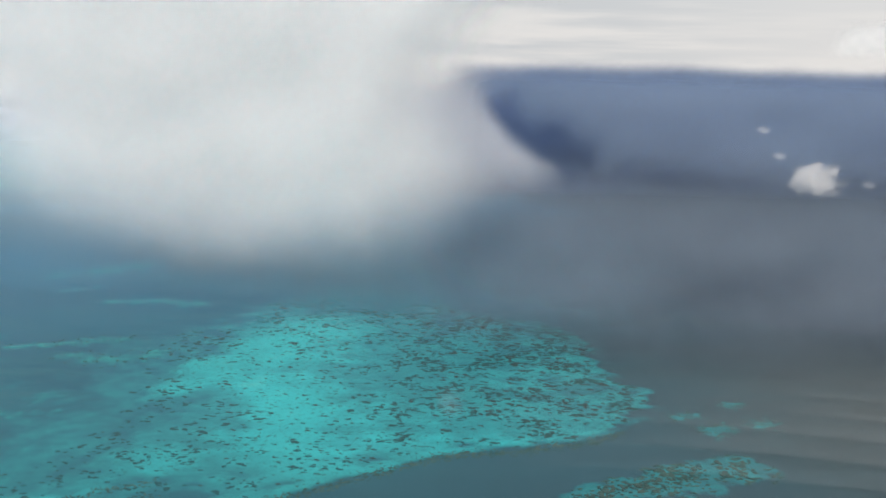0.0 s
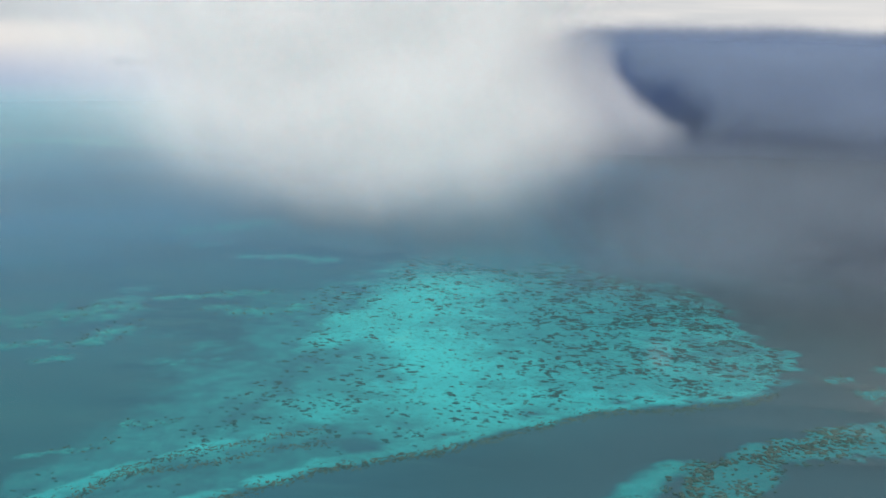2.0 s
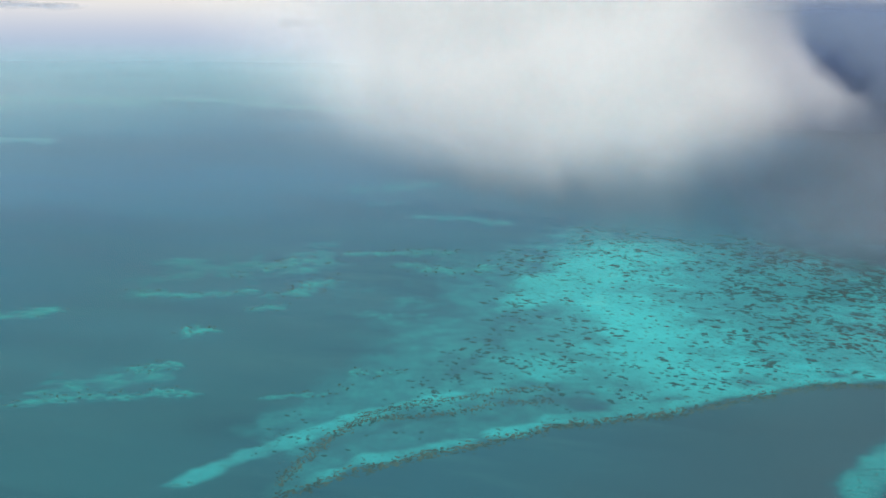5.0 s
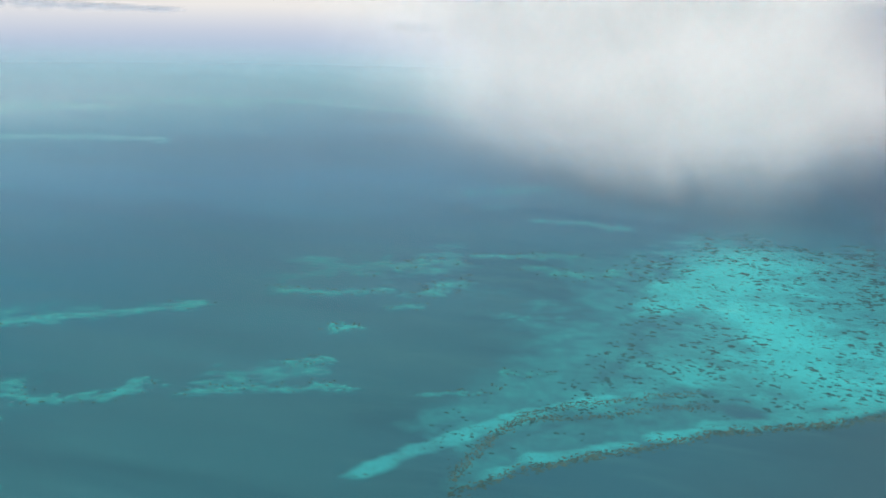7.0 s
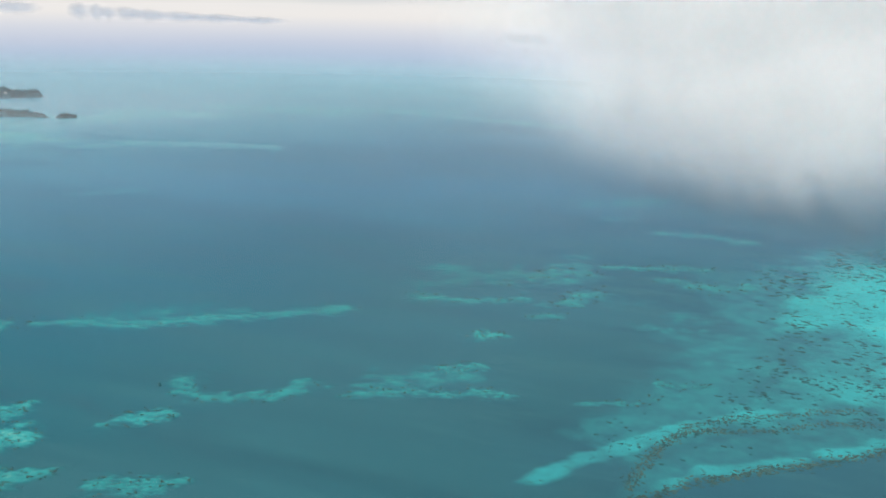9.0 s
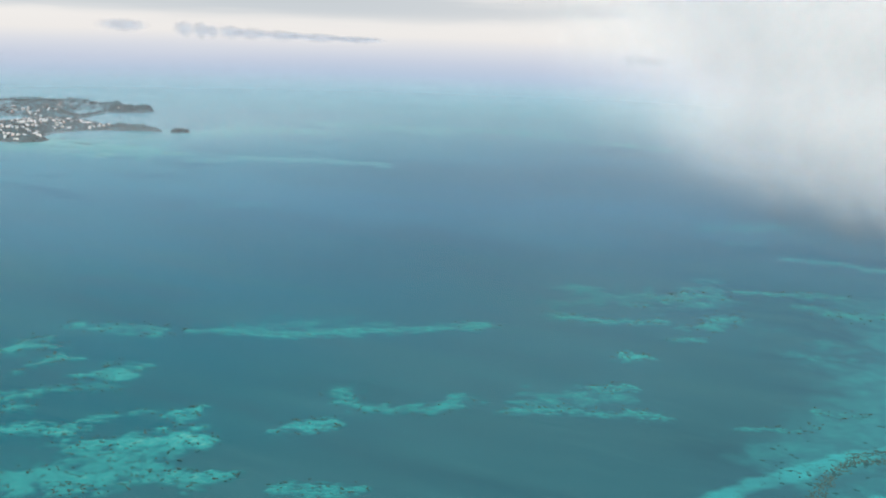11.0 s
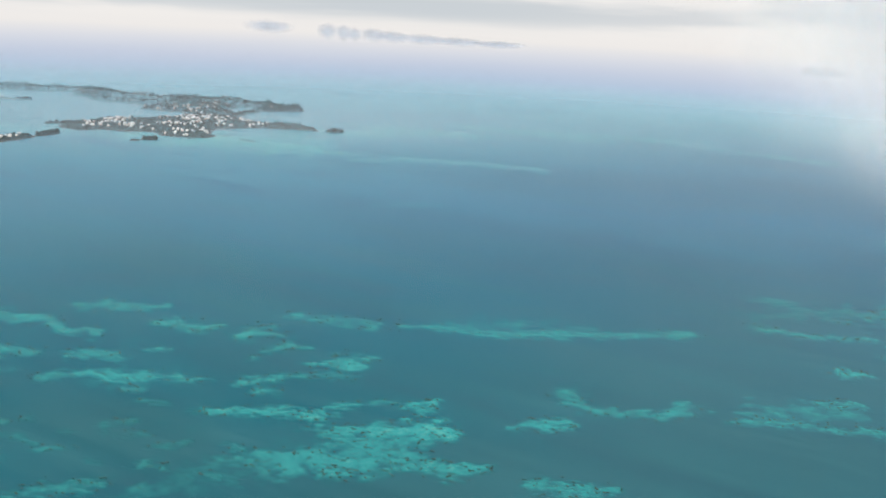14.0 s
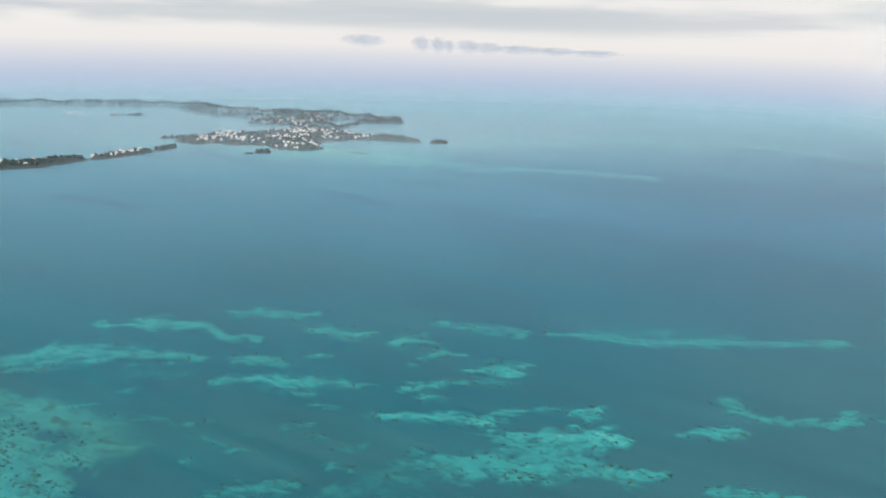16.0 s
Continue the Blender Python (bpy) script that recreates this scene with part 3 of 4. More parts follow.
bank([(-1188, 243, 4.1), (-1185, 250, 4.2)], 0.38, seed=70)
bank([(-1242, 277, 72.3), (-1167, 345, 69.6), (-1114, 435, 56.9)], 0.17, "faint broad wash of pale sand in deeper water", seed=130, pitch=5.0)
bank([(-1225, 455, 42.8), (-1146, 496, 33.4), (-999, 568, 24.6)], 0.17, "faint broad wash of pale sand in deeper water", seed=131, pitch=5.0)
bank([(-956, 206, 30.4), (-894, 282, 36.2), (-823, 368, 37.5)], 0.2, "faint broad wash of pale sand in deeper water", seed=132, pitch=5.0)
bank([(-1078, 178, 42.1), (-1038, 231, 42.2), (-986, 295, 37.5)], 0.15, "faint broad wash of pale sand in deeper water", seed=133, pitch=5.0)
bank([(-481, 852, 40.1), (-432, 910, 67.8), (-372, 976, 75.2)], 0.17, "faint broad wash of pale sand in deeper water", seed=134, pitch=5.0)
bank([(-464, 1093, 38.2), (-363, 1162, 53.7), (-304, 1128, 50.8)], 0.15, "faint broad wash of pale sand in deeper water", seed=135, pitch=5.0)
bank([(-1271, 200, 30.4), (-1215, 227, 34.1), (-1221, 272, 27.3)], 0.2, "faint broad wash of pale sand in deeper water", seed=136, pitch=5.0)
bank([(-1720, 2146, 19.5), (-1496, 2219, 25.1), (-1274, 2304, 24.7), (-1093, 2379, 18.6)], 0.5, "thin pale streak of shoal sand near the island", mat=M_SHELF, seed=150, pitch=5.0)
bank([(-1551, 1527, 11.8), (-1499, 1553, 11.6)], 0.42, "thin pale streak of shoal sand near the island", mat=M_SHELF, seed=151, pitch=5.0)
bank([(-1501, 2219, 19.0), (-1283, 2294, 25.2), (-968, 2264, 23.0), (-779, 2230, 21.8)], 0.5, "thin pale streak of shoal sand near the island", mat=M_SHELF, seed=152, pitch=5.0)
bank([(-1889, 1738, 16.1), (-1761, 1841, 21.6), (-1623, 1997, 17.0)], 0.45, "thin pale streak of shoal sand near the island", mat=M_SHELF, seed=153, pitch=5.0)
bank([(-1335, 1078, 9.0), (-1238, 1160, 9.1)], 0.3, "thin pale streak of shoal sand near the island", mat=M_SHELF, seed=154, pitch=5.0)
bank([(-1293, 1120, 14.0), (-1252, 1170, 9.5)], 0.3, "thin pale streak of shoal sand near the island", mat=M_SHELF, seed=155, pitch=5.0)
bank([(-1817, 1854, 46), (-1617, 1984, 36)], 0.45, mat=M_SHELF, seed=16)
bank([(-1702, 2140, 36), (-1351, 2174, 44)], 0.45, mat=M_SHELF, seed=17)
bank([(-1554, 1524, 21), (-1274, 1634, 17)], 0.5, mat=M_SHELF, seed=18)
bank([(-2160, 1385, 50), (-1960, 1440, 85), (-1760, 1480, 70)], 0.7, mat=M_SHELF, seed=40)
bank([(-1607, 1440, 19), (-1563, 1482, 19)], 0.45, mat=M_SHELF, seed=41)
bank([(-1547, 1527, 20), (-1420, 1594, 27), (-1265, 1620, 18)], 0.45, mat=M_SHELF, seed=42)
bank([(-1878, 1951, 62), (-1619, 1971, 56)], 0.45, mat=M_SHELF, seed=44)

# the big reef flat in front of the squall
FRONT = [(-386, 479), (-357, 509), (-344, 526), (-322, 541), (-300, 560), (-270, 579), (-236, 605), (-215, 624), (-188, 638), (-155, 655), (-122, 671),
         (-91, 692), (-61, 714), (-28, 737), (-3, 752), (22, 763), (61, 768), (97, 780), (140, 797), (169, 816), (191, 846)]
FRONT_X, FRONT_Y = zip(*FRONT)
OUTLINE = FRONT + [(218, 885), (228, 912), (216, 955), (196, 983), (187, 1051), (195, 1112), (160, 1163), (103, 1208), (54, 1229), (-3, 1296), (-84, 1369),
                   (-170, 1393), (-250, 1344), (-316, 1250), (-340, 1120), (-325, 1000), (-320, 880), (-335, 780), (-380, 690), (-440, 590), (-480, 450)]
RIDGE = [(-386, 498, 5), (-384, 527, 6), (-377, 556, 7), (-369, 583, 7), (-356, 605, 7), (-331, 616, 6), (-293, 632, 4), (-255, 661, 4), (-216, 674, 4)]
CREST = [(-358, 612, 5), (-329, 638, 5), (-295, 658, 5), (-262, 680, 5), (-225, 700, 5)]
LOBE = [(-473, 451, 7), (-447, 489, 11), (-425, 527, 13), (-402, 555, 13), (-382, 581, 13), (-357, 612, 14), (-329, 640, 14), (-295, 663, 12), (-251, 692, 11)]
POOL = [(-378, 495, 14), (-354, 542, 19), (-318, 576, 23), (-271, 617, 24), (-217, 651, 18)]


def reef_depth(x, y):
    """The reef flat's height: a pale sandy body, a deeper pool behind the front ridge, weedy ground on the seaward side."""
    rough, streak = lumps(x, y, 150, 5, 5), lumps(x * 0.5 + y * 0.1, y * 1.1, 55, 9, 4)
    fine = lumps(x * 0.6, y, 26, 13, 3)
    sd = inside(x, y, OUTLINE)
    h = smooth((sd + 12 * rough + 16 * streak) / (22 + 75 * smooth(-x, 60, 260)), -0.06, 1.0) * (0.53 + 0.08 * smooth(x, -40, 120))
    bright = along(x, y, [(-290, 880, 22), (-257, 942, 48), (-219, 1001, 90), (-183, 1054, 95), (-152, 1135, 90)])
    bright = np.maximum(bright, along(x, y, [(-170, 920, 80), (-119, 855, 80), (-98, 847, 70), (-150, 779, 60)]))
    bright = np.maximum(bright, 0.65 * along(x, y, [(-222, 738, 60), (-175, 761, 90), (-125, 771, 90), (-74, 795, 80), (-23, 806, 70)]))
    h = h + 0.36 * smooth(bright + 0.3 * rough + 0.25 * streak, 0.0, 0.9)
    edge = y - np.interp(x, FRONT_X, FRONT_Y)
    front = smooth(1 - np.abs(edge - 14) / 24 + 0.4 * streak, 0, 0.9) * smooth(x, -400, -350) * (0.62 + 0.15 * rough)
    arm = smooth(along(x, y, LOBE) + 0.25 + 0.4 * streak, 0.0, 0.9) * (0.60 + 0.2 * rough)
    pool = smooth(along(x, y, POOL) + 0.35 * streak, 0.0, 0.6)
    h = np.maximum(h * (1 - 0.25 * pool), 0.36 * smooth(along(x, y, [(px, py, pw * 2.0) for px, py, pw in POOL]), 0, 0.6))
    h = np.maximum.reduce([h, front * (1 - 0.6 * smooth(x, 0, 60)), arm])
    h = h + 0.16 * smooth(along(x, y, [(-120, 690, 10), (-30, 750, 14), (60, 785, 14), (150, 815, 14), (192, 850, 20)]) + 0.3 * streak, 0, 0.8)
    # muted, weedy ground between the ridges on the seaward side
    weed = smooth(x + 80 * rough, -60, 110) * smooth(y + 40 * rough, 800, 880)
    h = h * (1 - weed * (0.0 + 0.30 * smooth(streak + 0.7 * fine, -0.10, 0.35)))
    h = np.maximum(h, 0.40 * smooth(along(x, y, [(-290, 1060, 200), (-310, 860, 170), (-340, 700, 140), (-390, 580, 90)]) + 0.2 * rough, 0, 1.0))
    h = h * (0.45 + 0.55 * smooth(y + 90 * rough, 1340, 1050)) * (1 + 0.10 * rough + 0.08 * fine)
    h = h * np.where(x < 200, smooth(edge + 5 * streak, -5, 5), 1.0)
    return DEEP - 0.15 + (-0.25 - DEEP) * np.clip(h, 0, 1)


reef = thing("coral_reef", "broad turquoise reef flat dotted with dark coral heads", "coral reef")
part("reef_flat", sheet("reef_flat", -560, 300, 430, 1440, 3.0, reef_depth, M_REEF, lambda z: z > DEEP - 0.12), reef)


def scatter(count, seed, box, depth, shallow, patchy, sizes, bias=None):
    """Places for coral heads: on ground above a depth, thicker where the patchiness is high."""
    rng = np.random.RandomState(seed)
    x, y = rng.uniform(box[0], box[1], count * 30), rng.uniform(box[2], box[3], count * 30)
    z = depth(x, y)
    p = smooth(lumps(x, y, patchy, seed + 3, 4), -0.2, 0.55) * 0.93 + 0.07
    if bias is not None:
        p = p * bias(x, y)
    ok = np.nonzero((z > shallow) & (rng.rand(len(x)) < p))[0][:count]
    r = rng.uniform(sizes[0], sizes[1], len(ok)) * rng.uniform(0.6, 1.4, len(ok))
    r = r * (0.62 + 0.38 * smooth(y[ok], 560, 900))
    return [(x[i], y[i], min(z[i], -0.45), rng.uniform(-0.5, 0.3), r[k] * rng.uniform(1.0, 1.9), r[k] * rng.uniform(0.65, 1.05), 1.0) for k, i in enumerate(ok)]


def put_heads(parent, spots, limit, name="coral_head", meshes=HEADS, mat=M_CORAL, near=lambda s: s[1]):
    spots = sorted(spots, key=near)
    for i, (x, y, z, a, sx, sy, sz) in enumerate(spots[:limit]):
        part(name, meshes[i % len(meshes)], parent, at=(x, y, z), rz=a, scale=(sx, sy, sz))
    if len(spots) > limit:
        rest = part(name + "_field", joined(name + "_field", meshes, spots[limit:], mat), parent, "many small dark coral heads on the reef flat")
        rest["kind"] = "stuff"


def reef_bias(x, y):
    sand = smooth(along(x, y, [(-250, 960, 40), (-200, 1010, 60), (-160, 930, 50), (-115, 850, 45)]), 0, 0.5)
    pool = smooth(along(x, y, POOL), 0, 0.4)
    return (1 - 0.75 * sand) * (1 - 0.85 * pool) * (0.45 + 0.55 * smooth(x, -190, 40)) * smooth(inside(x, y, OUTLINE), 5, 40)


put_heads(reef, scatter(2700, 5, (-460, 240, 480, 1330), reef_depth, -1.95, 70, (1.4, 2.5), reef_bias), 300)


def weed_bias(x, y):
    return smooth(inside(x, y, OUTLINE), 8, 25) * (smooth(x, -60, 90) * smooth(y, 800, 880) + 0.10 * smooth(x, -330, -150))


put_heads(reef, scatter(700, 15, (-330, 235, 690, 1280), reef_depth, -2.4, 55, (1.5, 3.4), weed_bias), 300, "weed_patch", WEEDS, M_WEED)
RIM_SPOTS = []
rng = random.Random(8)
for k in range(1500):
    x = rng.uniform(-385, 170)
    y = float(np.interp(x, FRONT_X, FRONT_Y)) + rng.gauss(2, 4.0)
    RIM_SPOTS.append((x, y, min(-0.45, float(reef_depth(np.array(x), np.array(y)))), rng.uniform(0.1, 0.9), rng.uniform(0.6, 2.2), rng.uniform(0.5, 1.3), 1.0))
for (ax, ay, _), (bx, by, _) in list(zip(RIDGE, RIDGE[1:])) + list(zip(CREST, CREST[1:])):
    for k in range(80):
        u = rng.random()
        x, y = ax + u * (bx - ax) + rng.gauss(0, 3), ay + u * (by - ay) + rng.gauss(0, 3)
        RIM_SPOTS.append((x, y, min(-0.45, float(reef_depth(np.array(x), np.array(y)))), rng.uniform(0, 3), rng.uniform(0.5, 1.5), rng.uniform(0.4, 1.0), 1.0))
put_heads(reef, RIM_SPOTS, 300, "rim_coral", RIMS, M_RIM)


def side_reef(spine, apron, label, seed, heads, top=0.72, mat=M_REEF, meshes=HEADS, coral=M_CORAL):
    def depth(x, y):
        rough, streak = lumps(x, y, 60, seed, 5), lumps(x, y, 24, seed + 5, 3)
        h = smooth(along(x, y, spine) + 0.35 * rough + 0.15 * streak, 0, 0.5) * top
        if apron:
            h = np.maximum(h, smooth(along(x, y, [(ax, ay, aw * 1.5) for ax, ay, aw in apron]) + 0.25 * rough, -0.1, 1.0) * 0.62)
        return DEEP - 0.15 + (-0.25 - DEEP) * h
    ob = thing("coral_reef", label, "coral reef")
    x0, x1, y0, y1 = bounds(spine + apron, 30)
    part("reef_flat", sheet("reef_flat", x0, x1, y0, y1, 3.0, depth, mat, lambda z: z > DEEP - 0.12), ob)
    put_heads(ob, scatter(heads, seed, (x0, x1, y0, y1), depth, -1.95, 45, (0.9, 2.2), lambda x, y: smooth(along(x, y, spine), 0.05, 0.3)), 150, meshes=meshes, mat=coral)
    return ob


east_reef = side_reef([(42, 555, 40), (82, 640, 44), (125, 690, 28), (190, 720, 34), (260, 750, 36)], [(-12, 575, 20), (20, 625, 20), (52, 664, 14)],
          "turquoise reef thickly grown with brown coral", 41, 1300, 0.46, M_REEF, HEADS + RIMS, M_RIM)
side_reef([(-1240, 120, 50), (-1190, 120, 52), (-1130, 130, 48), (-1095, 90, 45)], [(-1250, 165, 40), (-1160, 182, 38), (-1105, 172, 30)], "greenish shallow reef thickly grown with coral", 43, 420, 0.62, M_GROWN, HEADS + RIMS, M_CORAL)
RIM_SPOTS = []
rng = random.Random(9)
for (ax, ay), (bx, by) in (((12, 555), (45, 622)), ((45, 622), (75, 668)), ((75, 668), (150, 708)), ((150, 708), (215, 742))):
    for k in range(60):
        u = rng.random()
        RIM_SPOTS.append((ax + u * (bx - ax) + rng.gauss(4, 5), ay + u * (by - ay) + rng.gauss(-2, 5), -0.9, rng.uniform(0, 3), rng.uniform(1, 3), rng.uniform(0.8, 2), 1.0))
for k in range(420):
    x, y = rng.uniform(20, 290), rng.uniform(540, 790)
    if along(np.array(x), np.array(y), [(60, 560, 42), (95, 640, 44), (135, 685, 26), (190, 716, 32), (260, 745, 34)]) + 0.6 * float(lumps(x, y, 40, 77, 3)) > 0.25:
        RIM_SPOTS.append((x, y, -0.9, rng.uniform(-0.6, 0.6), rng.uniform(1.2, 3.6), rng.uniform(0.8, 2.0), 1.0))
put_heads(east_reef, RIM_SPOTS, 300, "rim_coral", RIMS, M_RIM)
for px, py, pw in ((229, 862, 9), (287, 895, 8), (255, 830, 12), (300, 845, 9)):
    bank([(px, py, pw), (px + 14, py + 6, pw * 0.7)], 0.4, seed=int(px), label="small pale sand patch beside the reef tip")

# scattered small patches between the larger banks
rng = random.Random(31)
for k in range(16):
    px, py = rng.uniform(-1160, -900), rng.uniform(190, 360)
    if along(np.array(px), np.array(py), [(-1180, 120, 75), (-1110, 170, 50)]) > 0:
        continue
    w = rng.uniform(2.0, 3.6)
    bank([(px, py, w), (px + rng.uniform(6, 22), py + rng.uniform(-3, 8), w * 0.8)], rng.uniform(0.3, 0.5), seed=300 + k,
         label="small pale reef patch scattered in deeper water")

# shallow shelf round the island
bank([(-2500, 1250, 60), (-2120, 1420, 120), (-1900, 1640, 120), (-1780, 1880, 90)], 0.42, seed=91, pitch=14,
     label="broad pale sandy shelf round the island", mat=M_SHELF)

# ---- clouds ----
def cloud(name, label, centre, radii, mat, layers, turn=0.0, category="cloud"):
    """A cloud of billowing layers, one behind the other, each cut to the outline that the cloud has there."""
    ob = thing(name, label, category, at=centre)
    ob.rotation_euler = (0, 0, turn)
    a, b, c = radii
    for k in range(layers):
        y = b * (2 * (k + 0.5) / layers - 1) * 0.9
        s = math.sqrt(max(0.05, 1 - (y / b) ** 2))
        v, f = [], []
        rings, segs = 16, 48
        for i in range(rings + 1):
            for j in range(segs):
                r, g = 0.01 + 0.99 * i / rings, 2 * math.pi * j / segs
                x, z = a * s * r * math.cos(g), c * s * r * math.sin(g)
                bulge = -0.3 * b * r * r
                v.append((x, y + bulge, z))
        for i in range(rings):
            for j in range(segs):
                n = (j + 1) % segs
                f.append((i * segs + j, (i + 1) * segs + j, (i + 1) * segs + n, i * segs + n))
        part("billow", mesh_of("billow", v, f, mat), ob)
    return ob


def curtain(name, label, at, x0, x1, z0, z1, deep, mat, layers, keep, turn=0.0, category="cloud"):
    """A mass of rain and cloud: bowed veils one behind the other, each cut to where the cloud is."""
    ob = thing(name, label, category, at=at)
    ob.rotation_euler = (0, 0, turn)
    for k in range(layers):
        y = deep * (2 * (k + 0.5) / layers - 1)
        gx, gz = np.meshgrid(np.linspace(x0, x1, 41), np.linspace(z0, z1, 25))
        bow = y + 0.35 * deep * lumps(gx, gz, 320, 60 + k, 2)
        ok = keep(gx, gz)
        cell = ok[:-1, :-1] | ok[1:, :-1] | ok[:-1, 1:] | ok[1:, 1:]
        idx = np.arange(gx.size).reshape(gx.shape)
        q = np.stack([idx[:-1, :-1], idx[:-1, 1:], idx[1:, 1:], idx[1:, :-1]], -1)[cell]
        used = np.unique(q)
        remap = np.zeros(gx.size, int)
        remap[used] = np.arange(len(used))
        part("veil", mesh_of("veil", np.stack([gx.ravel(), bow.ravel(), gz.ravel()], -1)[used], remap[q].tolist(), mat), ob)
    return ob


BASE = [(-950, 560), (-760, 400), (-670, 290), (-615, 190), (-575, 122), (-503, 72), (-420, 44), (-317, 30), (-210, 34), (-130, 62), (-80, 88), (-6, 104), (72, 126), (174, 140), (300, 150)]
SIDE = [(60, 170), (148, 168), (185, 130), (230, 82), (280, 62), (330, 78), (380, 120), (480, 220)]
BASE_X, BASE_Z = zip(*BASE)
curtain("rain_cloud", "huge soft white rain cloud trailing grey showers over the sea", (0, 1350, 0), -1150, 260, 2, 640, 130,
        curtain_material("shower", (0.88, 0.885, 0.89), 0.20, BASE, [(z, x - 45) for z, x in SIDE], (-70, 150), (-80, 150), spread=1.1, thin=2.2, torn=50.0, west=(-960, -520)), 14,
        lambda x, z: (z > np.interp(x + 260, BASE_X, BASE_Z) - 75) | (z > np.interp(x - 200, BASE_X, BASE_Z) - 75))
curtain("mist", "thin pale skirt of mist beside the rain cloud", (0, 1420, 0), -1250, -100, 2, 560, 90,
        curtain_material("mist", (0.86, 0.875, 0.89), 0.09, [(x - 190, z) for x, z in BASE], None, (-60, 170), spread=1.4, thin=1.4, west=(-1200, -640)), 6,
        lambda x, z: z > np.interp(x + 190, BASE_X, BASE_Z) - 190, category="mist")
# shaded right side of the big cloud, painted as a separate greyer mass
curtain("rain_curtain", "soft grey-lilac shaded edge of the big cloud", (0, 1420, 0), -180, 320, 40, 420, 60,
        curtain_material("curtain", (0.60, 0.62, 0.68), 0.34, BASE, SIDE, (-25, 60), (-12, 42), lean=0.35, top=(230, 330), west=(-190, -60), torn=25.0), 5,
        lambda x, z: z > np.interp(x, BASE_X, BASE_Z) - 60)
# the storm cloud's shade is put into its slate-blue colour
STORM = [(-200, 330), (60, 280), (200, 215), (330, 150), (460, 112), (700, 92), (1000, 85), (1700, 85)]
curtain("storm_cloud", "slate-blue storm cloud low over the ocean", (0, 2100, 0), 0, 1700, 20, 330, 60,
        curtain_material("storm", (0.28, 0.36, 0.49), 0.30, STORM, None, (-45, 45), streak=90.0, grain=220, lean=-0.6, top=(230, 330)), 5,
        lambda x, z: z > 40)
curtain("rain_wall", "dark slate wall of rain under the storm cloud", (0, 2350, 0), -100, 1900, 0, 330, 50,
        curtain_material("rain_wall", (0.105, 0.155, 0.29), 0.75, [(-100, -120), (900, -100), (1900, -120)], None, (-60, 40), streak=120.0, grain=220, top=(255, 325), west=(-80, 120)), 2,
        lambda x, z: z >= 0)
curtain("rain_veil", "thin grey-lilac veil of rain falling behind the reef", (0, 1200, 0), -200, 1300, 0, 260, 220,
        curtain_material("rain_veil", (0.205, 0.252, 0.312), 0.25, [(-200, 15), (600, 5), (1300, 15)], None, (-30, 75), streak=60.0, grain=180, top=(90, 225), west=(-130, 170)), 7,
        lambda x, z: z >= 0)
R_RAIN = (470, 300, 105)
cloud("rain_shaft", "thin grey-brown veil of rain falling on the reef edge", (430, 770, -8), R_RAIN,
      cloud_material("rain", R_RAIN, (0.42, 0.425, 0.42), 0.19, 220, (1, 1, 0.5), 0.35, -0.1, 1.0), 10, turn=-0.3)
# more aerial haze over the land, added as a stack of faint layers
R_HAZE = (1500, 480, 170)
cloud("haze_bank", "thin pale haze hanging low over the island and lagoon", (-2080, 1420, 45), R_HAZE,
      cloud_material("haze", R_HAZE, (0.76, 0.82, 0.90), 0.040, 600, (1, 1, 3), 0.25, 0.1, 1.0), 12, turn=0.745, category="haze")
R_PUFF = (56, 30, 36)
cloud("cumulus_cloud", "small white cumulus puff alone over dark water", (573, 1460, 154), R_PUFF,
      cloud_material("puff", R_PUFF, (0.97, 0.95, 0.94), 0.25, 20, (1, 1, 1.2), 0.8, 0.35, 0.75), 10, turn=-0.35)
R_SCRAP = (17, 10, 10)
M_SCRAP = cloud_material("scrap", R_SCRAP, (0.97, 0.95, 0.94), 0.10, 9, (1, 1, 1.2), 0.6, 0.2, 0.85)
for lx, ly, lz in ((520, 1480, 188), (655, 1460, 148), (505, 1520, 225)):
    cloud("cloud_scrap", "faint scrap of white cumulus over dark water", (lx, ly, lz), R_SCRAP, M_SCRAP, 5, turn=-0.35)
R_BANK = (300, 80, 85)
cloud("cloud_bank", "bright white bank of cloud on the ocean horizon", (1480, 3180, 400), R_BANK,
      cloud_material("bright_bank", R_BANK, (0.97, 0.95, 0.93), 0.23, 90, (1, 1, 1.4), 0.5, 0.4, 0.9), 6, turn=-0.42)
R_WISP = (11, 8, 14)
cloud("cloud_wisp", "faint small wisp of white cloud above the reef", (5, 487, 150), R_WISP,
      cloud_material("wisp", R_WISP, (0.75, 0.92, 0.97), 0.05, 10, (1, 1, 0.7), 0.5, 0.1, 0.9), 3)
R_SCUD = (70, 30, 14)
cloud("cloud_scrap", "dark torn scrap of cloud beside the shower", (-735, 1593, 238), R_SCUD,
      cloud_material("scud", R_SCUD, (0.48, 0.54, 0.58), 0.10, 40, (1, 1, 1.5), 0.5, 0.2, 0.9), 5, turn=0.4)
R_LOW = (50, 30, 40)
M_LOW = cloud_material("low_cloud", R_LOW, (0.47, 0.54, 0.67), 0.23, 40, (1, 1, 1), 0.3, 0.2, 0.95)
lump = cloud("low_cloud", "small blue-grey cumulus under a bright sky gap", (-2652, 2776, 206), R_LOW, M_LOW, 5, turn=0.7)
lump["group"] = "low clouds on the horizon"
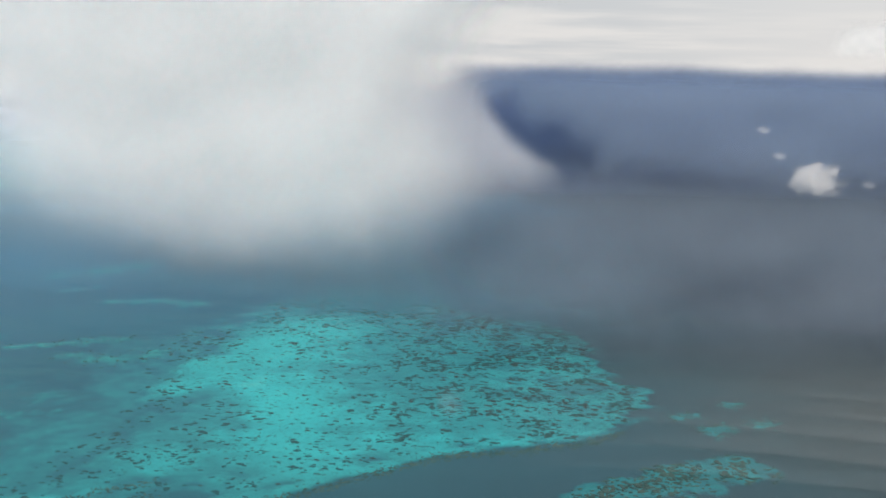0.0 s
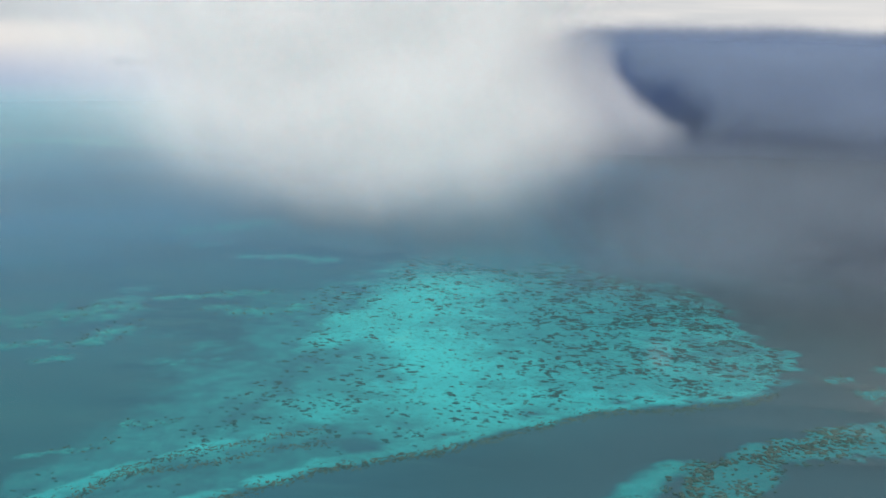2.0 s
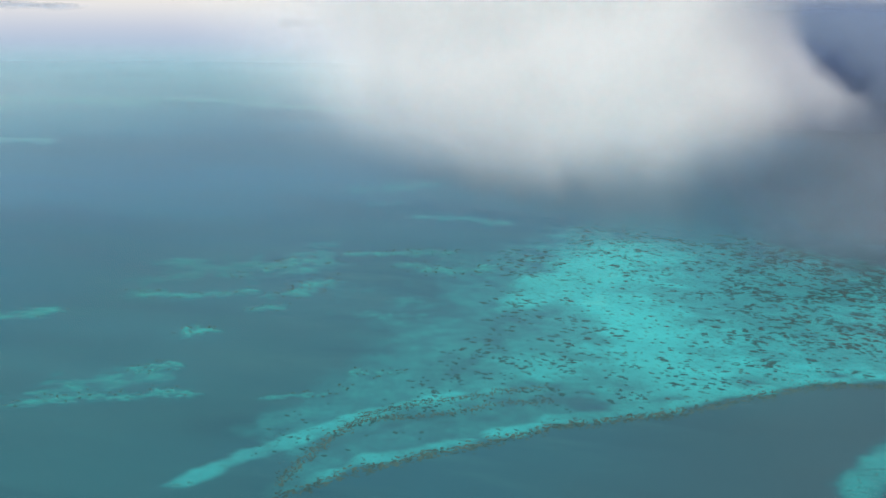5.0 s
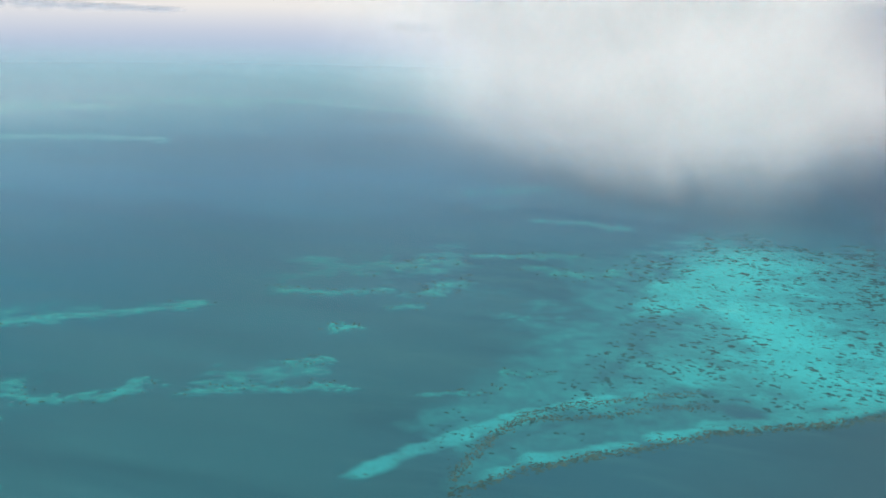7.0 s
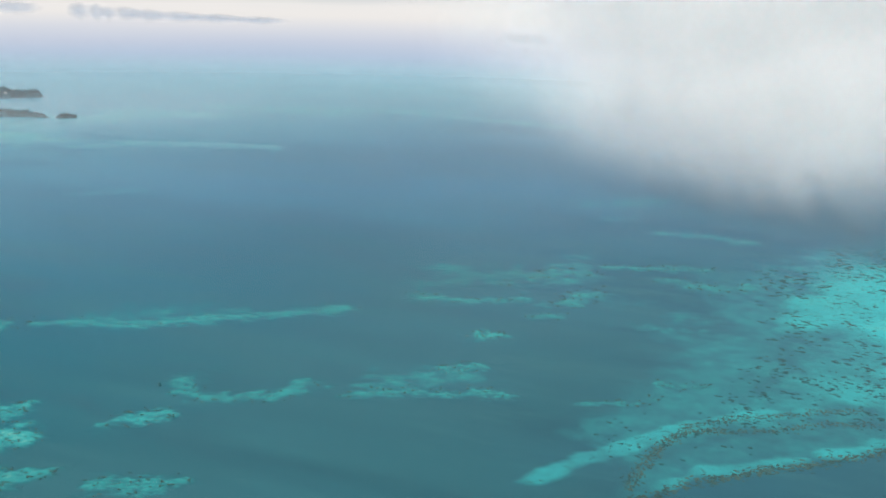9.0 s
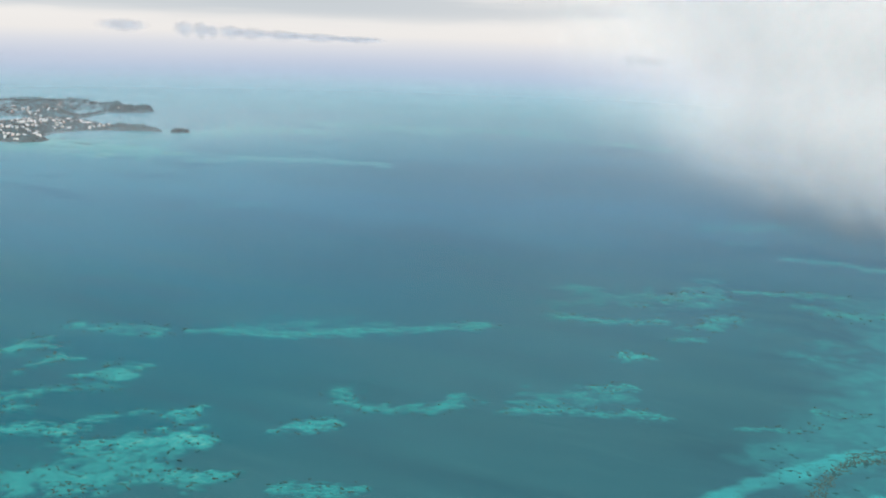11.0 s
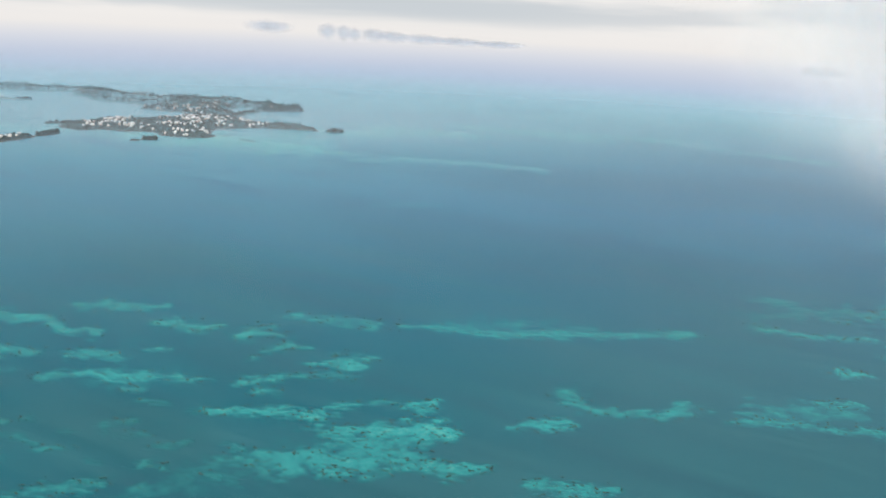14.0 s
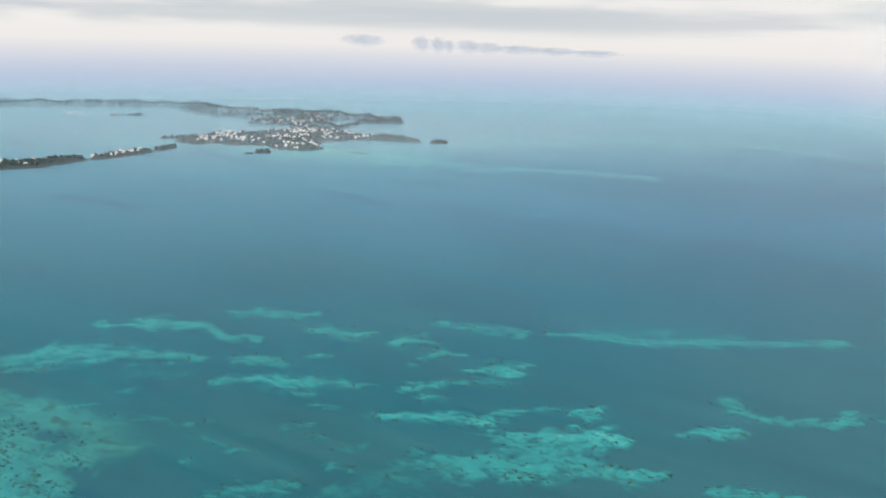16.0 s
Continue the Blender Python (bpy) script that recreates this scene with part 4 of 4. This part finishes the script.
for lx, ly, lz, sx, sz in ((-2590, 2790, 204, 0.8, 1.0), (-2530, 2775, 202, 0.7, 0.8), (-2430, 2745, 205, 1.3, 0.8), (-2340, 2740, 203, 1.6, 0.7),
                           (-2220, 2740, 202, 2.2, 0.6), (-2080, 2740, 202, 2.6, 0.5), (-1930, 2750, 201, 2.6, 0.4), (-2860, 2690, 212, 2.4, 0.8)):
    copy_thing(lump, pose(lx, ly, lz, 0, 0, 40)).scale = (sx, 1, sz)


# ---- land ----
def land(spine, tall, label, name="island", seed=1, pitch=8.0, ragged=0.35):
    size = max(14, max(w for _, _, w in spine) * 1.2)

    def height(x, y):
        e = along(x, y, spine) + ragged * lumps(x, y, size, seed) + 0.1
        return -3.0 + smooth(e, -0.25, 0.15) * 4.5 + (tall - 1.5) * smooth(e, 0.1, 1.0) * (0.75 + 0.4 * lumps(x, y, size * 1.5, seed + 50))
    cx, cy = spine[len(spine) // 2][:2]
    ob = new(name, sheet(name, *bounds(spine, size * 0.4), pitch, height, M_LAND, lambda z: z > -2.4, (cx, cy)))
    ob.location = (cx, cy, 0)
    tagged(ob, label, "island")
    ob_height[ob.name] = (height, spine)
    return ob


ob_height = {}
town = land([(-2340, 1385, 58), (-2320, 1470, 95), (-2180, 1500, 70), (-2110, 1445, 42), (-2045, 1458, 26), (-2110, 1480, 40), (-2230, 1600, 120),
             (-2230, 1680, 105), (-2140, 1670, 58), (-2040, 1722, 24), (-1990, 1730, 12), (-1930, 1745, 5)], 14,
            "built-up green peninsula crowded with white-roofed houses", "peninsula", 1, ragged=0.3)
inland = land([(-2515, 1745, 14), (-2470, 1800, 48), (-2400, 1850, 58), (-2320, 1800, 62), (-2400, 1850, 58), (-2450, 1930, 60)], 16,
              "low green land with scattered white houses", "inland", 2)
cape = land([(-2600, 1990, 60), (-2500, 2030, 66), (-2420, 2045, 58), (-2350, 2062, 30), (-2290, 2025, 36), (-2235, 2062, 16)], 18,
            "dark wooded headland in the haze", "headland", 3)
hill = land([(-2305, 2018, 38), (-2240, 2058, 20)], 17, "dark wooded hill at the end of the headland", "headland", 16)
hills = land([(-2960, 1960, 60), (-2800, 1885, 90), (-2690, 1910, 100), (-2600, 1990, 90)], 18, "low hazy land beyond the bay", "inland", 12)
coast = land([(-3520, 1400, 60), (-3390, 1590, 60), (-3270, 1730, 58), (-3090, 1890, 55), (-2960, 1960, 50)], 16, "long hazy low coast across a bay", "coast", 4, 12)
long_isle = land([(-2366, 764, 36), (-2338, 829, 40), (-2303, 892, 36), (-2295, 952, 26), (-2289, 1001, 14)], 9, "narrow wooded island with a few white houses", seed=5, pitch=5)
built_isle = land([(-2276, 1036, 12), (-2279, 1079, 18), (-2283, 1135, 18), (-2281, 1175, 10)], 7, "small built-over island with white roofs", seed=6, pitch=4)
wood_isle = land([(-2286, 1208, 8), (-2292, 1255, 9)], 6, "small dark wooded islet", seed=7, pitch=3)
islet = land([(-1896, 1758, 11), (-1878, 1772, 10)], 6, "small dark round islet off the point", "islet", seed=8, pitch=2.5)
rock = land([(-2092, 1334, 9), (-2080, 1344, 8)], 5, "small dark rock islet", "islet", seed=9, pitch=2.5)
skerry = land([(-2099, 1302, 5), (-2091, 1309, 4)], 2.5, "tiny low dark rock in the shallows", "islet", seed=10, pitch=1.6)
spit = land([(-2433, 1347, 5), (-2411, 1385, 6), (-2389, 1424, 8)], 4, "thin low spit of land reaching into the bay", "spit", seed=11, pitch=3)
spur = land([(-2275, 1830, 7), (-2283, 1890, 9), (-2290, 1945, 7)], 5, "thin dark spur of land beside the headland", "spit", seed=13, pitch=3)
bay_isle = land([(-2940, 1586, 9), (-2921, 1606, 9)], 5, "small pale islet in the bay", "islet", seed=14, pitch=3)
bay_rock = land([(-2908, 1620, 7), (-2884, 1648, 7)], 4, "small dark islet in the bay", "islet", seed=15, pitch=3)


def box(v, f, x0, x1, y0, y1, z0, z1):
    b = len(v)
    v += [(x, y, z) for z in (z0, z1) for y in (y0, y1) for x in (x0, x1)]
    f += [tuple(b + k for k in q) for q in ((0, 2, 3, 1), (4, 5, 7, 6), (0, 1, 5, 4), (2, 6, 7, 3), (0, 4, 6, 2), (1, 3, 7, 5))]


def hip(v, f, lx, ly, z0, z1):
    b = len(v)
    k = max(0.0, lx - ly)
    v += [(-lx, -ly, z0), (lx, -ly, z0), (lx, ly, z0), (-lx, ly, z0), (-k, 0, z1), (k, 0, z1)]
    f += [tuple(b + n for n in q) for q in ((0, 1, 5, 4), (1, 2, 5), (2, 3, 4, 5), (3, 0, 4), (0, 3, 2, 1))]


def house(lx, ly, tall, wing, wall):
    """A limewashed house: walls, a white hipped roof, a wing and a chimney."""
    ob = thing("house", "pale limewashed house with a white hipped roof", "house", "houses on the islands")
    v, f = [], []
    box(v, f, -lx, lx, -ly, ly, -3, tall)
    if wing:
        box(v, f, lx * 0.2, lx * 0.9, ly, ly * 2.1, -3, tall * 0.8)
    part("wall", mesh_of("wall", v, f, wall, False), ob)
    v, f = [], []
    hip(v, f, lx + 0.4, ly + 0.4, tall, tall + ly * 0.55)
    part("roof", mesh_of("roof", v, f, M_ROOF, False), ob, "white stepped limestone roof")
    if wing:
        v, f = [], []
        hip(v, f, lx * 0.35 + 0.4, ly * 0.55 + 0.4, 0, ly * 0.4)
        part("wing_roof", mesh_of("wing_roof", v, f, M_ROOF, False), ob, at=(lx * 0.55, ly * 1.55, tall * 0.8))
    v, f = [], []
    box(v, f, -0.5, 0.5, -0.4, 0.4, 0, ly * 0.6 + 1)
    part("chimney", mesh_of("chimney", v, f, M_ROOF, False), ob, at=(-lx * 0.6, 0.3, tall))
    return ob


def spots_on(ob, count, seed, low=0.12, high=2.0, at=None):
    height, spine = ob_height[ob.name]
    rng = np.random.RandomState(seed)
    x0, x1, y0, y1 = bounds(spine, 0)
    x, y = rng.uniform(x0, x1, count * 60), rng.uniform(y0, y1, count * 60)
    e, z = along(x, y, spine), height(x, y)
    ok = (e > low) & (z > 1.6) & (e < high)
    if at is not None:
        ok &= rng.rand(len(x)) < at(x, y)
    got = []
    for i in np.nonzero(ok)[0]:
        got.append((float(x[i]), float(y[i]), float(z[i])))
        if len(got) == count:
            break
    return got


KINDS = [house(3.5, 2.2, 2.5, True, M_WALL[0]), house(2.9, 2.1, 3.4, False, M_WALL[1]), house(4.0, 2.2, 2.5, True, M_WALL[2]),
         house(2.5, 2.0, 2.5, False, M_WALL[0]), house(5.4, 3.0, 3.6, False, M_WALL[0])]
PLACES = []


def thick(x, y):
    return smooth(lumps(x, y, 110, 71, 3), -0.35, 0.3)


def built(x, y):
    return smooth(x, -2000, -2080) * thick(x, y)


for ob, count, sd in ((town, 196, 1), (inland, 32, 2), (built_isle, 13, 3), (long_isle, 10, 4), (coast, 8, 5), (cape, 10, 6), (hills, 26, 7), (bay_isle, 2, 8)):
    kept = []
    for x, y, z in spots_on(ob, count * 4, sd, at=built if ob in (town, inland, hills) else None):
        if len(kept) < count and all((x - a) ** 2 + (y - b) ** 2 > 42 for a, b, _ in kept):
            kept.append((x, y, z))
    PLACES += kept
rng = random.Random(12)
for k, (x, y, z) in enumerate(PLACES):
    m = pose(x, y, z, 0, 0, rng.choice((20, 35, 110, 125, 60)) + rng.uniform(-8, 8))
    if k < len(KINDS):
        KINDS[k].matrix_basis = m
    else:
        copy_thing(KINDS[rng.choice((0, 0, 1, 2, 3, 3, 4))], m)


def bush(seed):
    """An uneven tree crown of a few overlapping clumps."""
    rng = random.Random(seed)
    bm = bmesh.new()
    for _ in range(4):
        g = bmesh.ops.create_icosphere(bm, subdivisions=1, radius=rng.uniform(0.45, 0.8))["verts"]
        d = Vector((rng.uniform(-0.6, 0.6), rng.uniform(-0.6, 0.6), rng.uniform(0.2, 0.9)))
        for w in g:
            w.co = w.co * rng.uniform(0.75, 1.2) + d
    me = bpy.data.meshes.new("crown")
    bm.to_mesh(me)
    bm.free()
    return me


BUSHES = [bush(k) for k in range(6)]
rng = random.Random(14)
for ob, count, sd, low in ((town, 1000, 21, -0.02), (inland, 420, 22, -0.05), (cape, 450, 23, -0.05), (hills, 500, 30, -0.05), (coast, 800, 24, -0.05), (long_isle, 420, 25, -0.05), (spur, 40, 31, -0.1),
                           (hill, 160, 34, -0.05), (bay_rock, 20, 32, -0.1), (spit, 30, 33, -0.1),
                           (built_isle, 60, 26, 0.0), (wood_isle, 40, 27, -0.1), (islet, 40, 28, -0.1), (rock, 22, 29, -0.1)):
    spots = [(x, y, z - 0.8, rng.uniform(0, 6), s, s * rng.uniform(0.8, 1.2), s * rng.uniform(0.8, 1.3)) for x, y, z in spots_on(ob, count, sd, low)
             for s in [rng.uniform(1.8, 4.0)]]
    if spots:
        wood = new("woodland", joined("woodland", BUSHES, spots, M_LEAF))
        tagged(wood, "dark green cedar and scrub covering the land", "woodland", kind="stuff")


def ship(x, y, turn):
    """A white ferry at anchor in the bay."""
    ob = thing("ferry", "long white ferry lying still in the bay", "ship", at=(x, y, 0))
    ob.rotation_euler = (0, 0, turn)
    v, f = [], []
    for k, (px, w) in enumerate(((-24, 3.2), (-22, 4.2), (14, 4.2), (21, 2.6), (26, 0.3))):
        v += [(px, -w * 0.8, -1), (px, w * 0.8, -1), (px + (1 if k > 2 else 0), w, 3.2), (px + (1 if k > 2 else 0), -w, 3.2)]
    for k in range(4):
        f += [tuple(4 * k + n for n in q) for q in ((0, 4, 5, 1), (1, 5, 6, 2), (2, 6, 7, 3), (3, 7, 4, 0))]
    f += [(0, 1, 2, 3), (19, 18, 17, 16)]
    part("hull", mesh_of("hull", v, f, M_ROOF, False), ob)
    v, f = [], []
    box(v, f, -20, 12, -3.4, 3.4, 3.2, 5.8)
    part("deckhouse", mesh_of("deckhouse", v, f, M_ROOF, False), ob)
    v, f = [], []
    box(v, f, -14, 6, -2.8, 2.8, 5.8, 8.0)
    part("bridge", mesh_of("bridge", v, f, M_ROOF, False), ob)
    v, f = [], []
    box(v, f, -8, -5, -1, 1, 8.0, 11)
    part("funnel", mesh_of("funnel", v, f, M_WALL[2], False), ob)


ship(-3021, 1518, 0.84)
